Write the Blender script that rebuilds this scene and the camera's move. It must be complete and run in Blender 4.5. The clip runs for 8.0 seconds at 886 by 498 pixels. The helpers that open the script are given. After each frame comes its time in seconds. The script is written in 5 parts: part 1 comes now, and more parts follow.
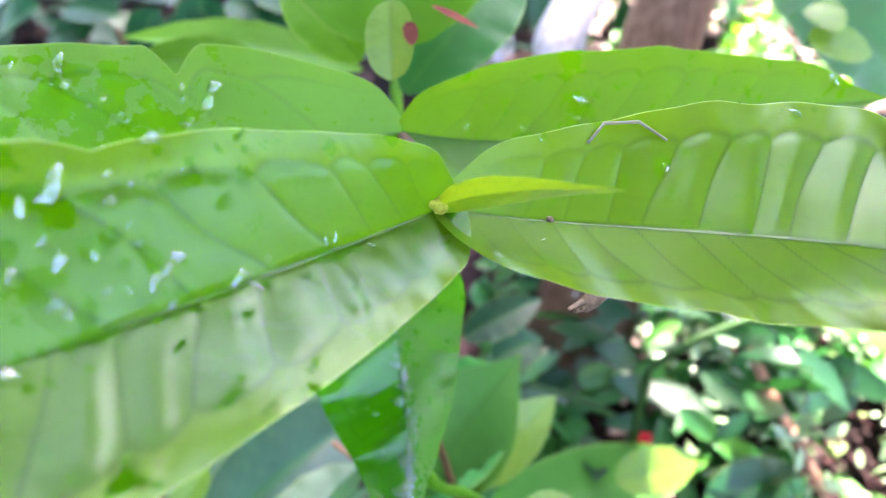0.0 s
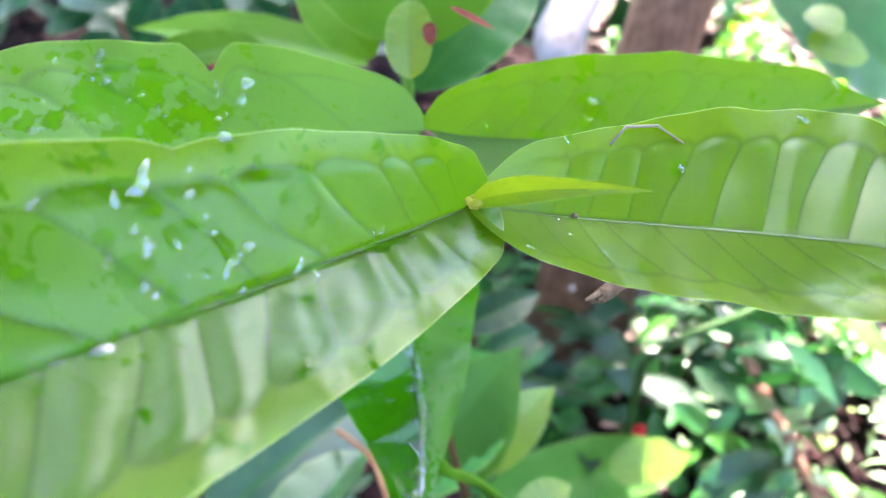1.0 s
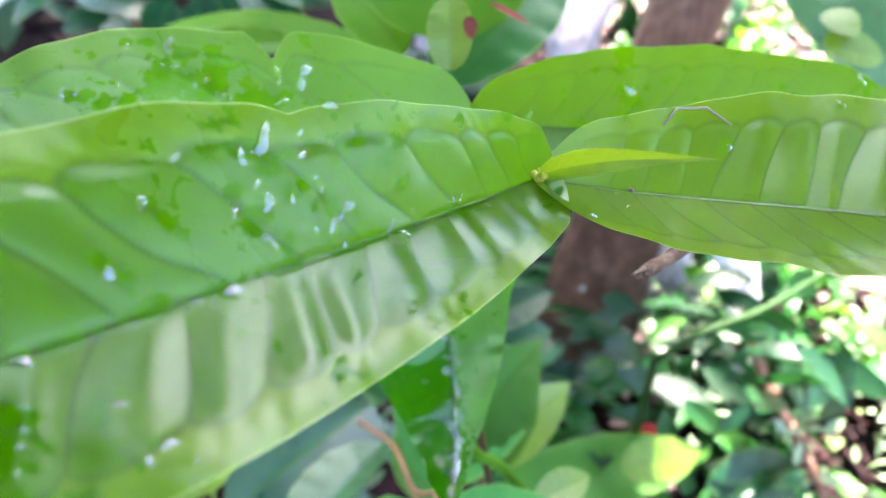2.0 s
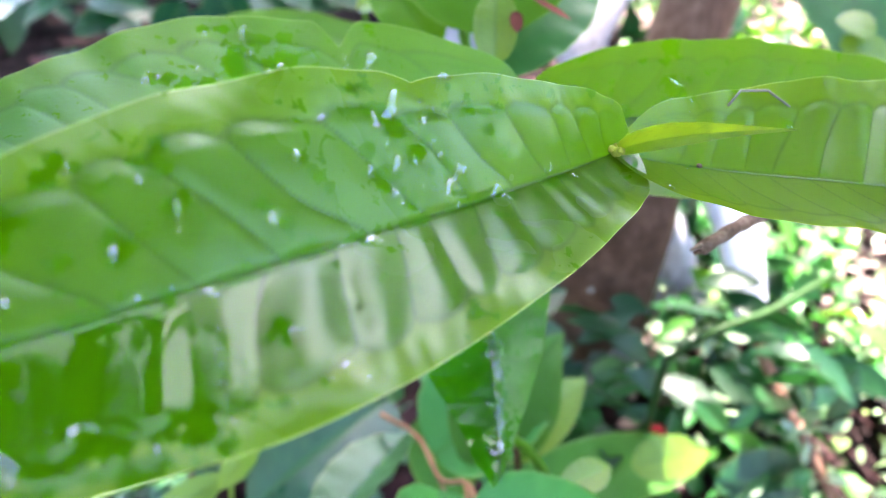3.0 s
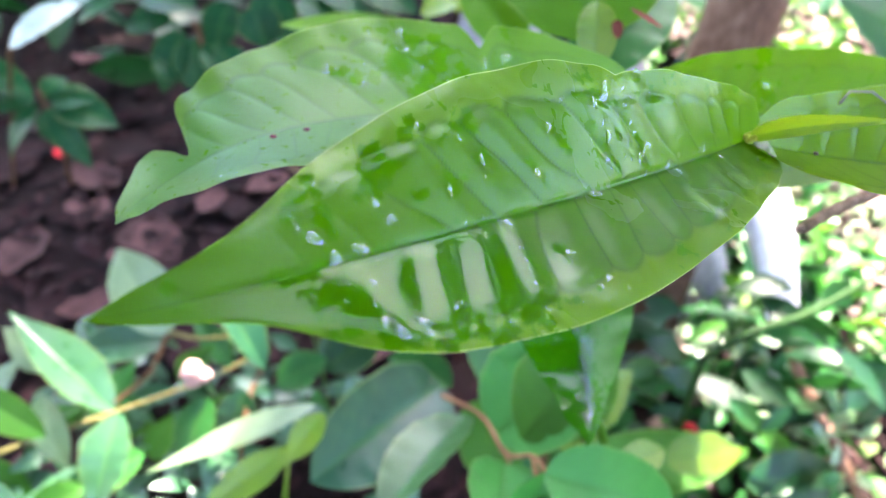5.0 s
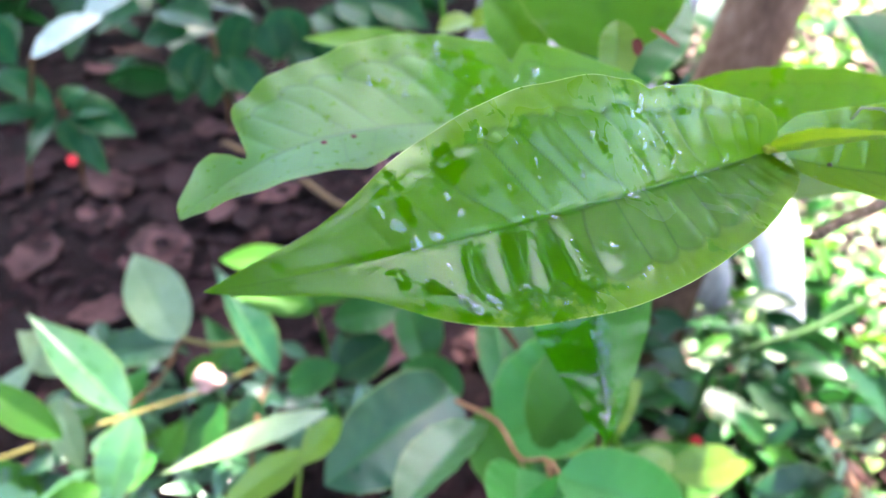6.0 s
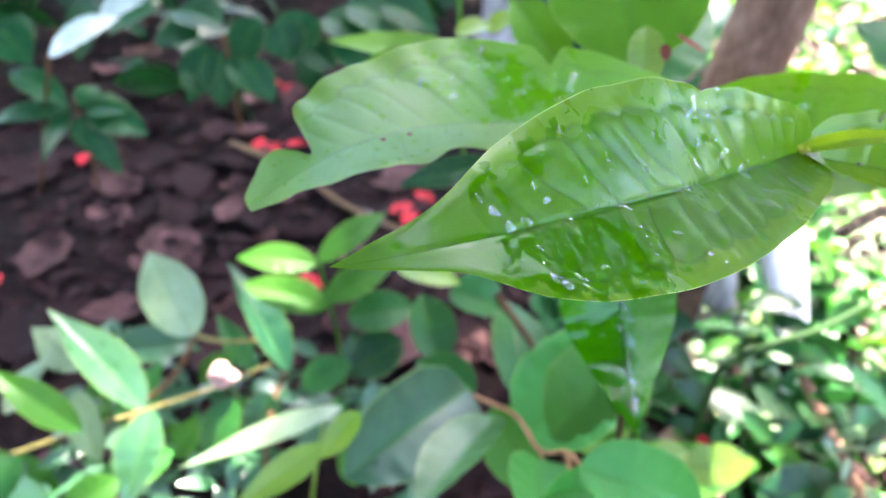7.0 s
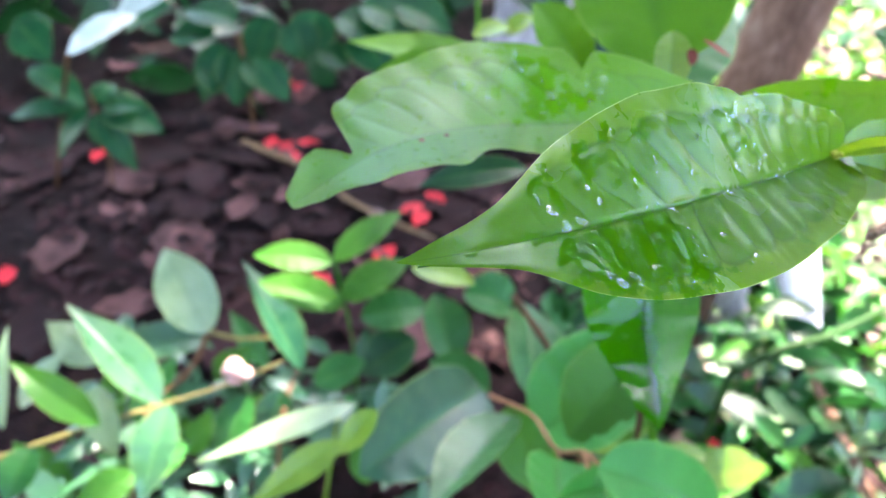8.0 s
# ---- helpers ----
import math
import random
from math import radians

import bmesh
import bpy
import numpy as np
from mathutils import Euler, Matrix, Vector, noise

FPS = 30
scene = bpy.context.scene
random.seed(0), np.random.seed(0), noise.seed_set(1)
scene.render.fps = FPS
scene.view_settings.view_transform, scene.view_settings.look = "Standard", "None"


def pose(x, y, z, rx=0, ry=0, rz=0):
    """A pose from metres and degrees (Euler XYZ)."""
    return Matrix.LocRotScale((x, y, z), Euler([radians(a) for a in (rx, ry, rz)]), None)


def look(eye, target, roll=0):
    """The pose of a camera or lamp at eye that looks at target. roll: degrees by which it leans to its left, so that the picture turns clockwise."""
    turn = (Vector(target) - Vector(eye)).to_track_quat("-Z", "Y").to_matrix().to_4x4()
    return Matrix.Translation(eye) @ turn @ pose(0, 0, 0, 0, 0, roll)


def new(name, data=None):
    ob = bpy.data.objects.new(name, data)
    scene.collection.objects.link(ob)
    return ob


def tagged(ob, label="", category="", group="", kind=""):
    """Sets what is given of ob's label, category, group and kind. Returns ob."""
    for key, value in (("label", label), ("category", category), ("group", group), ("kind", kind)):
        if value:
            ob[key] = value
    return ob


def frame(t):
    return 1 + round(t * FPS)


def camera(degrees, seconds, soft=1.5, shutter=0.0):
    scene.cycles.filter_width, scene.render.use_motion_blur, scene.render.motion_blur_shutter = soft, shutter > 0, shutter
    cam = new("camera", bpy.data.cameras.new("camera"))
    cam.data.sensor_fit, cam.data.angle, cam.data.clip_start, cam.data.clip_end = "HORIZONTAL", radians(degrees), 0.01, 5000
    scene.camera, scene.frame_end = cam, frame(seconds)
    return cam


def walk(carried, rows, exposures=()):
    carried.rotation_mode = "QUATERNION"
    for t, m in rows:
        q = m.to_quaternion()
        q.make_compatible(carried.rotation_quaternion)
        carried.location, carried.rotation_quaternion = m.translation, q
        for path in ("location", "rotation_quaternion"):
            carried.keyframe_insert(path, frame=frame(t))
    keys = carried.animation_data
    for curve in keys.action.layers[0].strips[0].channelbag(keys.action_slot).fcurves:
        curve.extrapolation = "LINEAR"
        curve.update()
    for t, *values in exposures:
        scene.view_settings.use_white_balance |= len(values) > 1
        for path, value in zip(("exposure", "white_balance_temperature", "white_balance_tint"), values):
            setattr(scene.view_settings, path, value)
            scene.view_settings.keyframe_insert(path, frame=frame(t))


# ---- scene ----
# ---- camera ----
cam = camera(68.0, 8.0, soft=1.05)
PATH = [
    (0, (-0.00794, 0.02968, 0.61012), (-0.02228, 0.18491, 0.48482), -1.87),
    (0.5, (-0.00990, 0.02620, 0.61573), (-0.02190, 0.17991, 0.48834), -0.55),
    (1, (-0.01428, 0.02290, 0.61522), (-0.02635, 0.17696, 0.48826), -0.60),
    (1.5, (-0.01975, 0.01755, 0.61578), (-0.03266, 0.17187, 0.48922), -0.49),
    (3, (-0.04097, -0.00007, 0.61470), (-0.05284, 0.15622, 0.49047), 0.32),
    (3.5, (-0.05279, -0.00636, 0.61727), (-0.06541, 0.15012, 0.49335), 0.69),
    (4, (-0.06213, -0.01337, 0.61780), (-0.07584, 0.14319, 0.49411), 1.21),
    (4.5, (-0.06828, -0.02135, 0.62013), (-0.08363, 0.13507, 0.49646), 0.94),
    (6, (-0.08069, -0.04192, 0.62706), (-0.09747, 0.11750, 0.50747), 1.77),
    (6.5, (-0.08690, -0.04670, 0.62822), (-0.10393, 0.11352, 0.50974), 2.13),
    (7, (-0.09434, -0.05458, 0.63066), (-0.11077, 0.10542, 0.51179), 2.31),
    (7.5, (-0.09678, -0.05895, 0.62909), (-0.11503, 0.10084, 0.51022), 2.48),
    (8, (-0.10266, -0.05902, 0.63223), (-0.12086, 0.10085, 0.51343), 2.65),
]
walk(cam, [(t, look(eye, target, roll)) for t, eye, target, roll in PATH], exposures=[(0.0, 5.19, 6850, 17), (1.5, 5.08, 6700, 17), (3.0, 4.92, 6750, 17), (4.5, 4.86, 6900, 15), (8.0, 4.90, 6850, 12)])
cam.data.dof.use_dof = True
cam.data.dof.focus_distance = 0.115
cam.data.dof.aperture_fstop = 15.0

# ---- light ----
SUN_DIR = Vector((0.14, 0.47, 0.87)).normalized()
world = bpy.data.worlds.new("sky")
scene.world = world
world.use_nodes = True
wn = world.node_tree.nodes
sky = wn.new("ShaderNodeTexSky")
sky.sky_type = "NISHITA"
sky.sun_disc = False
sky.sun_elevation = math.asin(SUN_DIR.z)
sky.sun_rotation = math.atan2(SUN_DIR.x, SUN_DIR.y)
sky.dust_density = 1.0
world.node_tree.links.new(sky.outputs[0], wn["Background"].inputs[0])
wn["Background"].inputs[1].default_value = 0.15
sun_data = bpy.data.lights.new("sun", "SUN")
sun_data.energy = 3.1
sun_data.angle = radians(0.53)
sun_data.color = (1.0, 0.95, 0.86)
sun = new("sun", sun_data)
sun.matrix_world = look(SUN_DIR * 20, (0, 0, 0))


# ---- materials ----
def fresh_mat(name):
    m = bpy.data.materials.new(name)
    m.use_nodes = True
    nt = m.node_tree
    nt.nodes.clear()
    return m, nt.nodes, nt.links


def noise_node(nodes, links, scale, detail=4.0, rough=0.55, coords=None, distort=0.0):
    n = nodes.new("ShaderNodeTexNoise")
    n.inputs["Scale"].default_value = scale
    n.inputs["Detail"].default_value = detail
    n.inputs["Roughness"].default_value = rough
    n.inputs["Distortion"].default_value = distort
    if coords is not None:
        links.new(coords, n.inputs["Vector"])
    return n.outputs["Fac"]


def ramp(nodes, links, fac, stops):
    r = nodes.new("ShaderNodeValToRGB")
    while len(r.color_ramp.elements) < len(stops):
        r.color_ramp.elements.new(0.5)
    for e, (p, c) in zip(r.color_ramp.elements, stops):
        e.position = p
        e.color = (*c, 1) if len(c) == 3 else c
    links.new(fac, r.inputs[0])
    return r.outputs[0]


def grey(a):
    return (a, a, a)


def mixed(nodes, links, fac, a, b, mode="MIX"):
    n = nodes.new("ShaderNodeMix")
    n.data_type = "RGBA"
    n.blend_type = mode
    for sock, value in ((n.inputs[0], fac), (n.inputs[6], a), (n.inputs[7], b)):
        if isinstance(value, (int, float)):
            sock.default_value = value
        elif isinstance(value, tuple):
            sock.default_value = (*value, 1)
        else:
            links.new(value, sock)
    return n.outputs[2]


def maths(nodes, links, op, a, b=0.0):
    n = nodes.new("ShaderNodeMath")
    n.operation = op
    n.use_clamp = op == "MULTIPLY"
    for sock, value in ((n.inputs[0], a), (n.inputs[1], b)):
        if isinstance(value, (int, float)):
            sock.default_value = value
        else:
            links.new(value, sock)
    return n.outputs[0]


def bumped(nodes, links, height, strength, distance):
    b = nodes.new("ShaderNodeBump")
    b.inputs["Strength"].default_value = strength
    b.inputs["Distance"].default_value = distance
    links.new(height, b.inputs["Height"])
    return b.outputs[0]


def leaf_material(name, dark, light, glow, rough=0.38, wet=0.0, vein=(0.2, 0.4, 0.06), through_part=0.35, rib=0.5, seed=0.0, yellow=0.0, gloss=0.7, bloom=0.0, spots=False, relief=0.35, edge=0.3):
    """A living leaf: waxy above, letting light through. Reads the blade's own attribute: margin, across, vein."""
    m, nodes, links = fresh_mat(name)
    co = nodes.new("ShaderNodeTexCoord").outputs["Object"]
    shift = nodes.new("ShaderNodeVectorMath")
    shift.inputs[1].default_value = (seed, seed * 0.7, -seed)
    links.new(co, shift.inputs[0])
    info = nodes.new("ShaderNodeObjectInfo")
    at = nodes.new("ShaderNodeAttribute")
    at.attribute_name = "blade"
    sep = nodes.new("ShaderNodeSeparateColor")
    links.new(at.outputs["Color"], sep.inputs[0])
    veins = sep.outputs[2]
    blotch = noise_node(nodes, links, 45, 3, 0.5, shift.outputs[0])
    grain = noise_node(nodes, links, 700, 3, 0.6, shift.outputs[0])
    base = mixed(nodes, links, ramp(nodes, links, blotch, [(0.35, grey(0)), (0.68, grey(1))]), dark, light)
    base = mixed(nodes, links, maths(nodes, links, "MULTIPLY", grain, 0.22), base, light)
    base = mixed(nodes, links, maths(nodes, links, "MULTIPLY", veins, rib), base, vein)
    zone = sep.outputs[0]
    base = mixed(nodes, links, maths(nodes, links, "MULTIPLY", ramp(nodes, links, zone, [(0.0, grey(0)), (0.5, grey(1))]), yellow), base, (0.100, 0.165, 0.002))
    base = mixed(nodes, links, ramp(nodes, links, zone, [(0.75, grey(0)), (0.95, grey(edge))]), base, (0.34, 0.42, 0.10))
    tone = nodes.new("ShaderNodeHueSaturation")
    tone.inputs["Hue"].default_value = 0.5
    links.new(maths(nodes, links, "ADD", maths(nodes, links, "MULTIPLY", info.outputs["Random"], 0.35), 0.82), tone.inputs["Value"])
    links.new(base, tone.inputs["Color"])
    p = nodes.new("ShaderNodeBsdfPrincipled")
    links.new(tone.outputs[0], p.inputs["Base Color"])
    p.inputs["Specular IOR Level"].default_value = gloss
    p.inputs["Sheen Weight"].default_value = 0.0
    p.inputs["Sheen Roughness"].default_value = 0.5
    fine = noise_node(nodes, links, 1500, 2, 0.6, shift.outputs[0])
    rough_out = maths(nodes, links, "ADD", maths(nodes, links, "MULTIPLY", blotch, 0.16), rough - 0.08)
    height = maths(nodes, links, "ADD", maths(nodes, links, "MULTIPLY", fine, 0.5), maths(nodes, links, "MULTIPLY", grain, 0.5))
    if wet:
        film = noise_node(nodes, links, 80, 4, 0.6, shift.outputs[0], 1.0)
        if spots:
            rough_edge = noise_node(nodes, links, 330, 3, 0.6, shift.outputs[0], 0.6)
            film = maths(nodes, links, "ADD", at.outputs["Alpha"], maths(nodes, links, "SUBTRACT", maths(nodes, links, "ADD", maths(nodes, links, "MULTIPLY", film, 0.7), maths(nodes, links, "MULTIPLY", ramp(nodes, links, rough_edge, [(0.3, grey(0)), (0.7, grey(1))]), 0.9)), 0.80))
            patch = ramp(nodes, links, film, [(0.32, grey(0)), (0.35, grey(1))])
        else:
            patch = ramp(nodes, links, film, [(0.62 - 0.16 * wet, grey(0)), (0.66 - 0.16 * wet, grey(1))])
        rough_out = maths(nodes, links, "MULTIPLY", rough_out, maths(nodes, links, "SUBTRACT", 1.0, maths(nodes, links, "MULTIPLY", patch, 0.7)))
        deep = mixed(nodes, links, maths(nodes, links, "MULTIPLY", patch, 0.95), tone.outputs[0], (dark[0] * 0.68, dark[1] * 1.18, dark[2] * 0.1))
        links.new(maths(nodes, links, "MULTIPLY", maths(nodes, links, "SUBTRACT", 1.0, patch), bloom), p.inputs["Sheen Weight"])
        links.new(maths(nodes, links, "SUBTRACT", gloss, maths(nodes, links, "MULTIPLY", patch, 0.65 * gloss)), p.inputs["Specular IOR Level"])
        p.inputs["Sheen Tint"].default_value = (0.78, 0.95, 1.0, 1)
        links.new(deep, p.inputs["Base Color"])
        height = maths(nodes, links, "MULTIPLY", height, maths(nodes, links, "SUBTRACT", 1.0, patch))
    links.new(rough_out, p.inputs["Roughness"])
    links.new(bumped(nodes, links, height, relief, 0.0004), p.inputs["Normal"])
    t = nodes.new("ShaderNodeBsdfTranslucent")
    links.new(mixed(nodes, links, maths(nodes, links, "MULTIPLY", veins, 0.8), glow, (glow[0] * 0.55, glow[1] * 0.55, glow[2] * 0.55)), t.inputs["Color"])
    mix = nodes.new("ShaderNodeMixShader")
    mix.inputs[0].default_value = through_part
    links.new(p.outputs[0], mix.inputs[1])
    links.new(t.outputs[0], mix.inputs[2])
    out = nodes.new("ShaderNodeOutputMaterial")
    links.new(mix.outputs[0], out.inputs[0])
    return m


def plain_material(name, stops, scale, rough=0.8, bump=0.5, dist=0.004, spread=0.3, detail=6.0, stretch=(1, 1, 1), fine=6.0):
    m, nodes, links = fresh_mat(name)
    co = nodes.new("ShaderNodeTexCoord").outputs["Object"]
    mp = nodes.new("ShaderNodeMapping")
    mp.inputs["Scale"].default_value = stretch
    links.new(co, mp.inputs[0])
    info = nodes.new("ShaderNodeObjectInfo")
    geo = nodes.new("ShaderNodeNewGeometry")
    big = noise_node(nodes, links, scale, detail, 0.6, mp.outputs[0])
    small = noise_node(nodes, links, scale * fine, 4, 0.6, mp.outputs[0])
    base = ramp(nodes, links, mixed(nodes, links, 0.4, big, small), stops)
    tone = nodes.new("ShaderNodeHueSaturation")
    rnd = maths(nodes, links, "MULTIPLY", mixed(nodes, links, 0.5, info.outputs["Random"], geo.outputs["Random Per Island"]), 2 * spread)
    links.new(maths(nodes, links, "ADD", rnd, 1 - spread), tone.inputs["Value"])
    links.new(base, tone.inputs["Color"])
    p = nodes.new("ShaderNodeBsdfPrincipled")
    links.new(tone.outputs[0], p.inputs["Base Color"])
    p.inputs["Roughness"].default_value = rough
    p.inputs["Specular IOR Level"].default_value = 0.12
    links.new(bumped(nodes, links, mixed(nodes, links, 0.5, big, small), bump, dist), p.inputs["Normal"])
    out = nodes.new("ShaderNodeOutputMaterial")
    links.new(p.outputs[0], out.inputs[0])
    return m


def water_material():
    m, nodes, links = fresh_mat("water")
    p = nodes.new("ShaderNodeBsdfPrincipled")
    p.inputs["Base Color"].default_value = (1, 1, 1, 1)
    p.inputs["Roughness"].default_value = 0.03
    p.inputs["IOR"].default_value = 1.36
    p.inputs["Specular IOR Level"].default_value = 0.9
    p.inputs["Transmission Weight"].default_value = 1.0
    p.inputs["Coat Weight"].default_value = 1.0
    p.inputs["Coat Roughness"].default_value = 0.02
    p.inputs["Coat IOR"].default_value = 1.75
    out = nodes.new("ShaderNodeOutputMaterial")
    links.new(p.outputs[0], out.inputs[0])
    return m


MATS = {
    # main and mate: dark vein colour adds shade to the sunken grooves
    "main": leaf_material("leaf_wet", (0.0215, 0.0745, 0.0010), (0.0345, 0.0985, 0.0016), (0.1660, 0.3700, 0.0014), 0.26, 0.52, rib=0.9, vein=(0.0130, 0.0430, 0.0007), yellow=0.45, gloss=0.39, through_part=0.40, bloom=0.0, spots=True, edge=1.0, relief=0.14),
    "mate": leaf_material("leaf_damp", (0.0451, 0.1074, 0.0029), (0.0653, 0.1351, 0.0048), (0.2919, 0.4816, 0.0034), 0.24, 0.06, rib=0.9, vein=(0.0130, 0.0480, 0.0022), seed=3.1, yellow=0.35, gloss=0.28, through_part=0.40, bloom=0.0, spots=True, edge=1.0, relief=0.14),
    "back": leaf_material("leaf_dull", (0.0326, 0.1256, 0.0113), (0.0485, 0.1559, 0.0189), (0.2439, 0.5250, 0.0090), 0.40, 0.32, rib=0.40, vein=(0.1123, 0.2079, 0.0468), seed=7.7, yellow=0.3, gloss=0.48, through_part=0.48, bloom=0.03, spots=True, edge=1.0),
    "rearmate": leaf_material("leaf_smooth", (0.0402, 0.1458, 0.0034), (0.0610, 0.1782, 0.0057), (0.1535, 0.3307, 0.0032), 0.44, 0.32, rib=0.3, vein=(0.1790, 0.2620, 0.0328), seed=7.7, yellow=0.4, gloss=0.4, through_part=0.48, bloom=0.02, spots=True, edge=1.0),
    "hang": leaf_material("leaf_dark", (0.0180, 0.0950, 0.0020), (0.0288, 0.1200, 0.0040), (0.0810, 0.3600, 0.0045), 0.40, 0.6, rib=0.15, seed=5.2, gloss=1.0, through_part=0.30, bloom=0.0, spots=True),
    "bud": leaf_material("leaf_young", (0.1050, 0.1950, 0.0040), (0.1400, 0.2350, 0.0065), (0.3800, 0.5000, 0.0110), 0.4, 0.0, rib=0.12),
    "dusk": leaf_material("leaf_green", (0.0105, 0.076, 0.016), (0.021, 0.108, 0.024), (0.05, 0.23, 0.025), 0.36, gloss=0.32, through_part=0.25, rib=0.12),
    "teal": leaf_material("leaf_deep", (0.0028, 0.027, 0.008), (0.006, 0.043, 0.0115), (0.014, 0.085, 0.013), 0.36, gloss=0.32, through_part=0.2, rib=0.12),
    "fresh": leaf_material("leaf_light", (0.023, 0.105, 0.012), (0.038, 0.13, 0.018), (0.12, 0.32, 0.016), 0.42, through_part=0.35, gloss=0.22, rib=0.12),
    "sage": leaf_material("leaf_sage", (0.028, 0.180, 0.034), (0.050, 0.225, 0.048), (0.10, 0.38, 0.05), 0.38, through_part=0.3, gloss=0.3, rib=0.12, seed=6.0),
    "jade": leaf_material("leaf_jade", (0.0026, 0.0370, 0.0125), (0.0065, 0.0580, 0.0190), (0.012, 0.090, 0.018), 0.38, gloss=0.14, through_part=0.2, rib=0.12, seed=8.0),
    "spring": leaf_material("leaf_spring", (0.040, 0.135, 0.007), (0.062, 0.165, 0.010), (0.16, 0.36, 0.010), 0.42, through_part=0.38, gloss=0.12, rib=0.12, seed=2.0),
    "blue": leaf_material("leaf_bluegreen", (0.006, 0.046, 0.024), (0.012, 0.066, 0.032), (0.030, 0.120, 0.034), 0.30, gloss=0.42, through_part=0.2, rib=0.12),
    "mist": leaf_material("leaf_misty", (0.020, 0.078, 0.034), (0.036, 0.104, 0.050), (0.060, 0.190, 0.050), 0.30, gloss=0.7, through_part=0.22, rib=0.12, seed=4.0),
    "lime": leaf_material("leaf_lime", (0.0825, 0.1733, 0.0041), (0.1155, 0.2063, 0.0083), (0.2888, 0.3960, 0.0124), 0.4, rib=0.12),
    # leaf green whitened in colour to look struck by sun
    "pale": leaf_material("leaf_sun_pale", (0.1550, 0.2430, 0.1230), (0.2500, 0.3300, 0.2000), (0.2900, 0.4070, 0.1500), 0.3, gloss=0.9, rib=0.12),
    # near-white base colour: the sky's glare is put into the leaf colour
    "glare": leaf_material("leaf_painted_glare", (0.42, 0.47, 0.43), (0.55, 0.60, 0.56), (0.42, 0.50, 0.40), 0.25, gloss=1.0, rib=0.1),
    "shine": leaf_material("leaf_shiny", (0.0348, 0.1200, 0.0360), (0.0540, 0.1560, 0.0504), (0.0990, 0.2658, 0.0630), 0.32, gloss=0.6, rib=0.12),
    "twig": plain_material("brown_stem", [(0.3, (0.0476, 0.0218, 0.0102)), (0.7, (0.1238, 0.0619, 0.0286))], 60, 0.6, 0.4, 0.001),
    "straw": plain_material("straw_stem", [(0.3, (0.1238, 0.1047, 0.0333)), (0.7, (0.1999, 0.1714, 0.0666))], 60, 0.6, 0.4, 0.001),
    "rib": plain_material("midrib_green", [(0.3, (0.0374, 0.1013, 0.0075)), (0.7, (0.0598, 0.1272, 0.0150))], 90, 0.4, 0.2, 0.0004),
    "bark": plain_material("brown_bark", [(0.28, (0.0700, 0.0330, 0.0220)), (0.48, (0.1700, 0.0850, 0.0570)), (0.62, (0.2700, 0.1500, 0.1080)), (0.8, (0.3800, 0.3000, 0.2500))], 26, 0.85, 0.7, 0.006, stretch=(1, 1, 0.35)),
    "palebark": plain_material("pale_bark", [(0.28, (0.085, 0.070, 0.072)), (0.45, (0.27, 0.24, 0.265)), (0.75, (0.58, 0.53, 0.575))], 18, 0.85, 0.8, 0.006, stretch=(1, 1, 0.3)),
    # lighter copy of the pale bark, with strong sunlight put into its colour
    "sunlit_pale": plain_material("sunlit_wood", [(0.28, (0.34, 0.29, 0.31)), (0.5, (0.58, 0.53, 0.56)), (0.75, (0.78, 0.74, 0.77))], 18, 0.85, 0.6, 0.005, stretch=(1, 1, 0.3)),
    "footbark": plain_material("dark_foot_bark", [(0.30, (0.016, 0.008, 0.006)), (0.5, (0.060, 0.030, 0.019)), (0.68, (0.120, 0.068, 0.048)), (0.85, (0.34, 0.31, 0.28))], 34, 0.85, 1.0, 0.008),
    "lichen": plain_material("grey_lichen", [(0.3, (0.22, 0.22, 0.22)), (0.7, (0.48, 0.48, 0.49))], 120, 0.9, 0.6, 0.002),
    "deadtwig": plain_material("red_brown_twig", [(0.3, (0.060, 0.031, 0.022)), (0.5, (0.14, 0.080, 0.055)), (0.75, (0.32, 0.21, 0.16))], 160, 0.7, 0.7, 0.0008),
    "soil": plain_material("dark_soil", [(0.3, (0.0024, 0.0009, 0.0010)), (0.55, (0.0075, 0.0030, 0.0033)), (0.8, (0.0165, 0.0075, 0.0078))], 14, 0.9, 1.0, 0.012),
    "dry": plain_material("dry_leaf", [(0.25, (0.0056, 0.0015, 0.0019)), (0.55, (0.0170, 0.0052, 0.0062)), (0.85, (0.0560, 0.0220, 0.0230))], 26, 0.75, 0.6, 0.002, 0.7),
    "mauve": plain_material("mauve_leaf", [(0.25, (0.0330, 0.0125, 0.0130)), (0.55, (0.0780, 0.0340, 0.0330)), (0.85, (0.1700, 0.0850, 0.0800))], 26, 0.7, 0.6, 0.002, 0.75),
    "vine": plain_material("vine_green", [(0.3, (0.0084, 0.0288, 0.0060)), (0.7, (0.0168, 0.0432, 0.0096))], 60, 0.5, 0.3, 0.001),
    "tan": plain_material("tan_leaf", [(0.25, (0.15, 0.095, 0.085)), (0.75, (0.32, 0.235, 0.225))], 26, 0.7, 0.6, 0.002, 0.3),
    "red": plain_material("red_petal", [(0.3, (0.3060, 0.0068, 0.0136)), (0.7, (0.4760, 0.0204, 0.0340))], 60, 0.5, 0.3, 0.001),
    "pink": plain_material("pink_bud", [(0.3, (0.46, 0.20, 0.20)), (0.7, (0.62, 0.40, 0.38))], 60, 0.5, 0.3, 0.001),
    "tantwig": plain_material("tan_twig", [(0.3, (0.18, 0.075, 0.035)), (0.7, (0.36, 0.18, 0.095))], 60, 0.6, 0.4, 0.001),
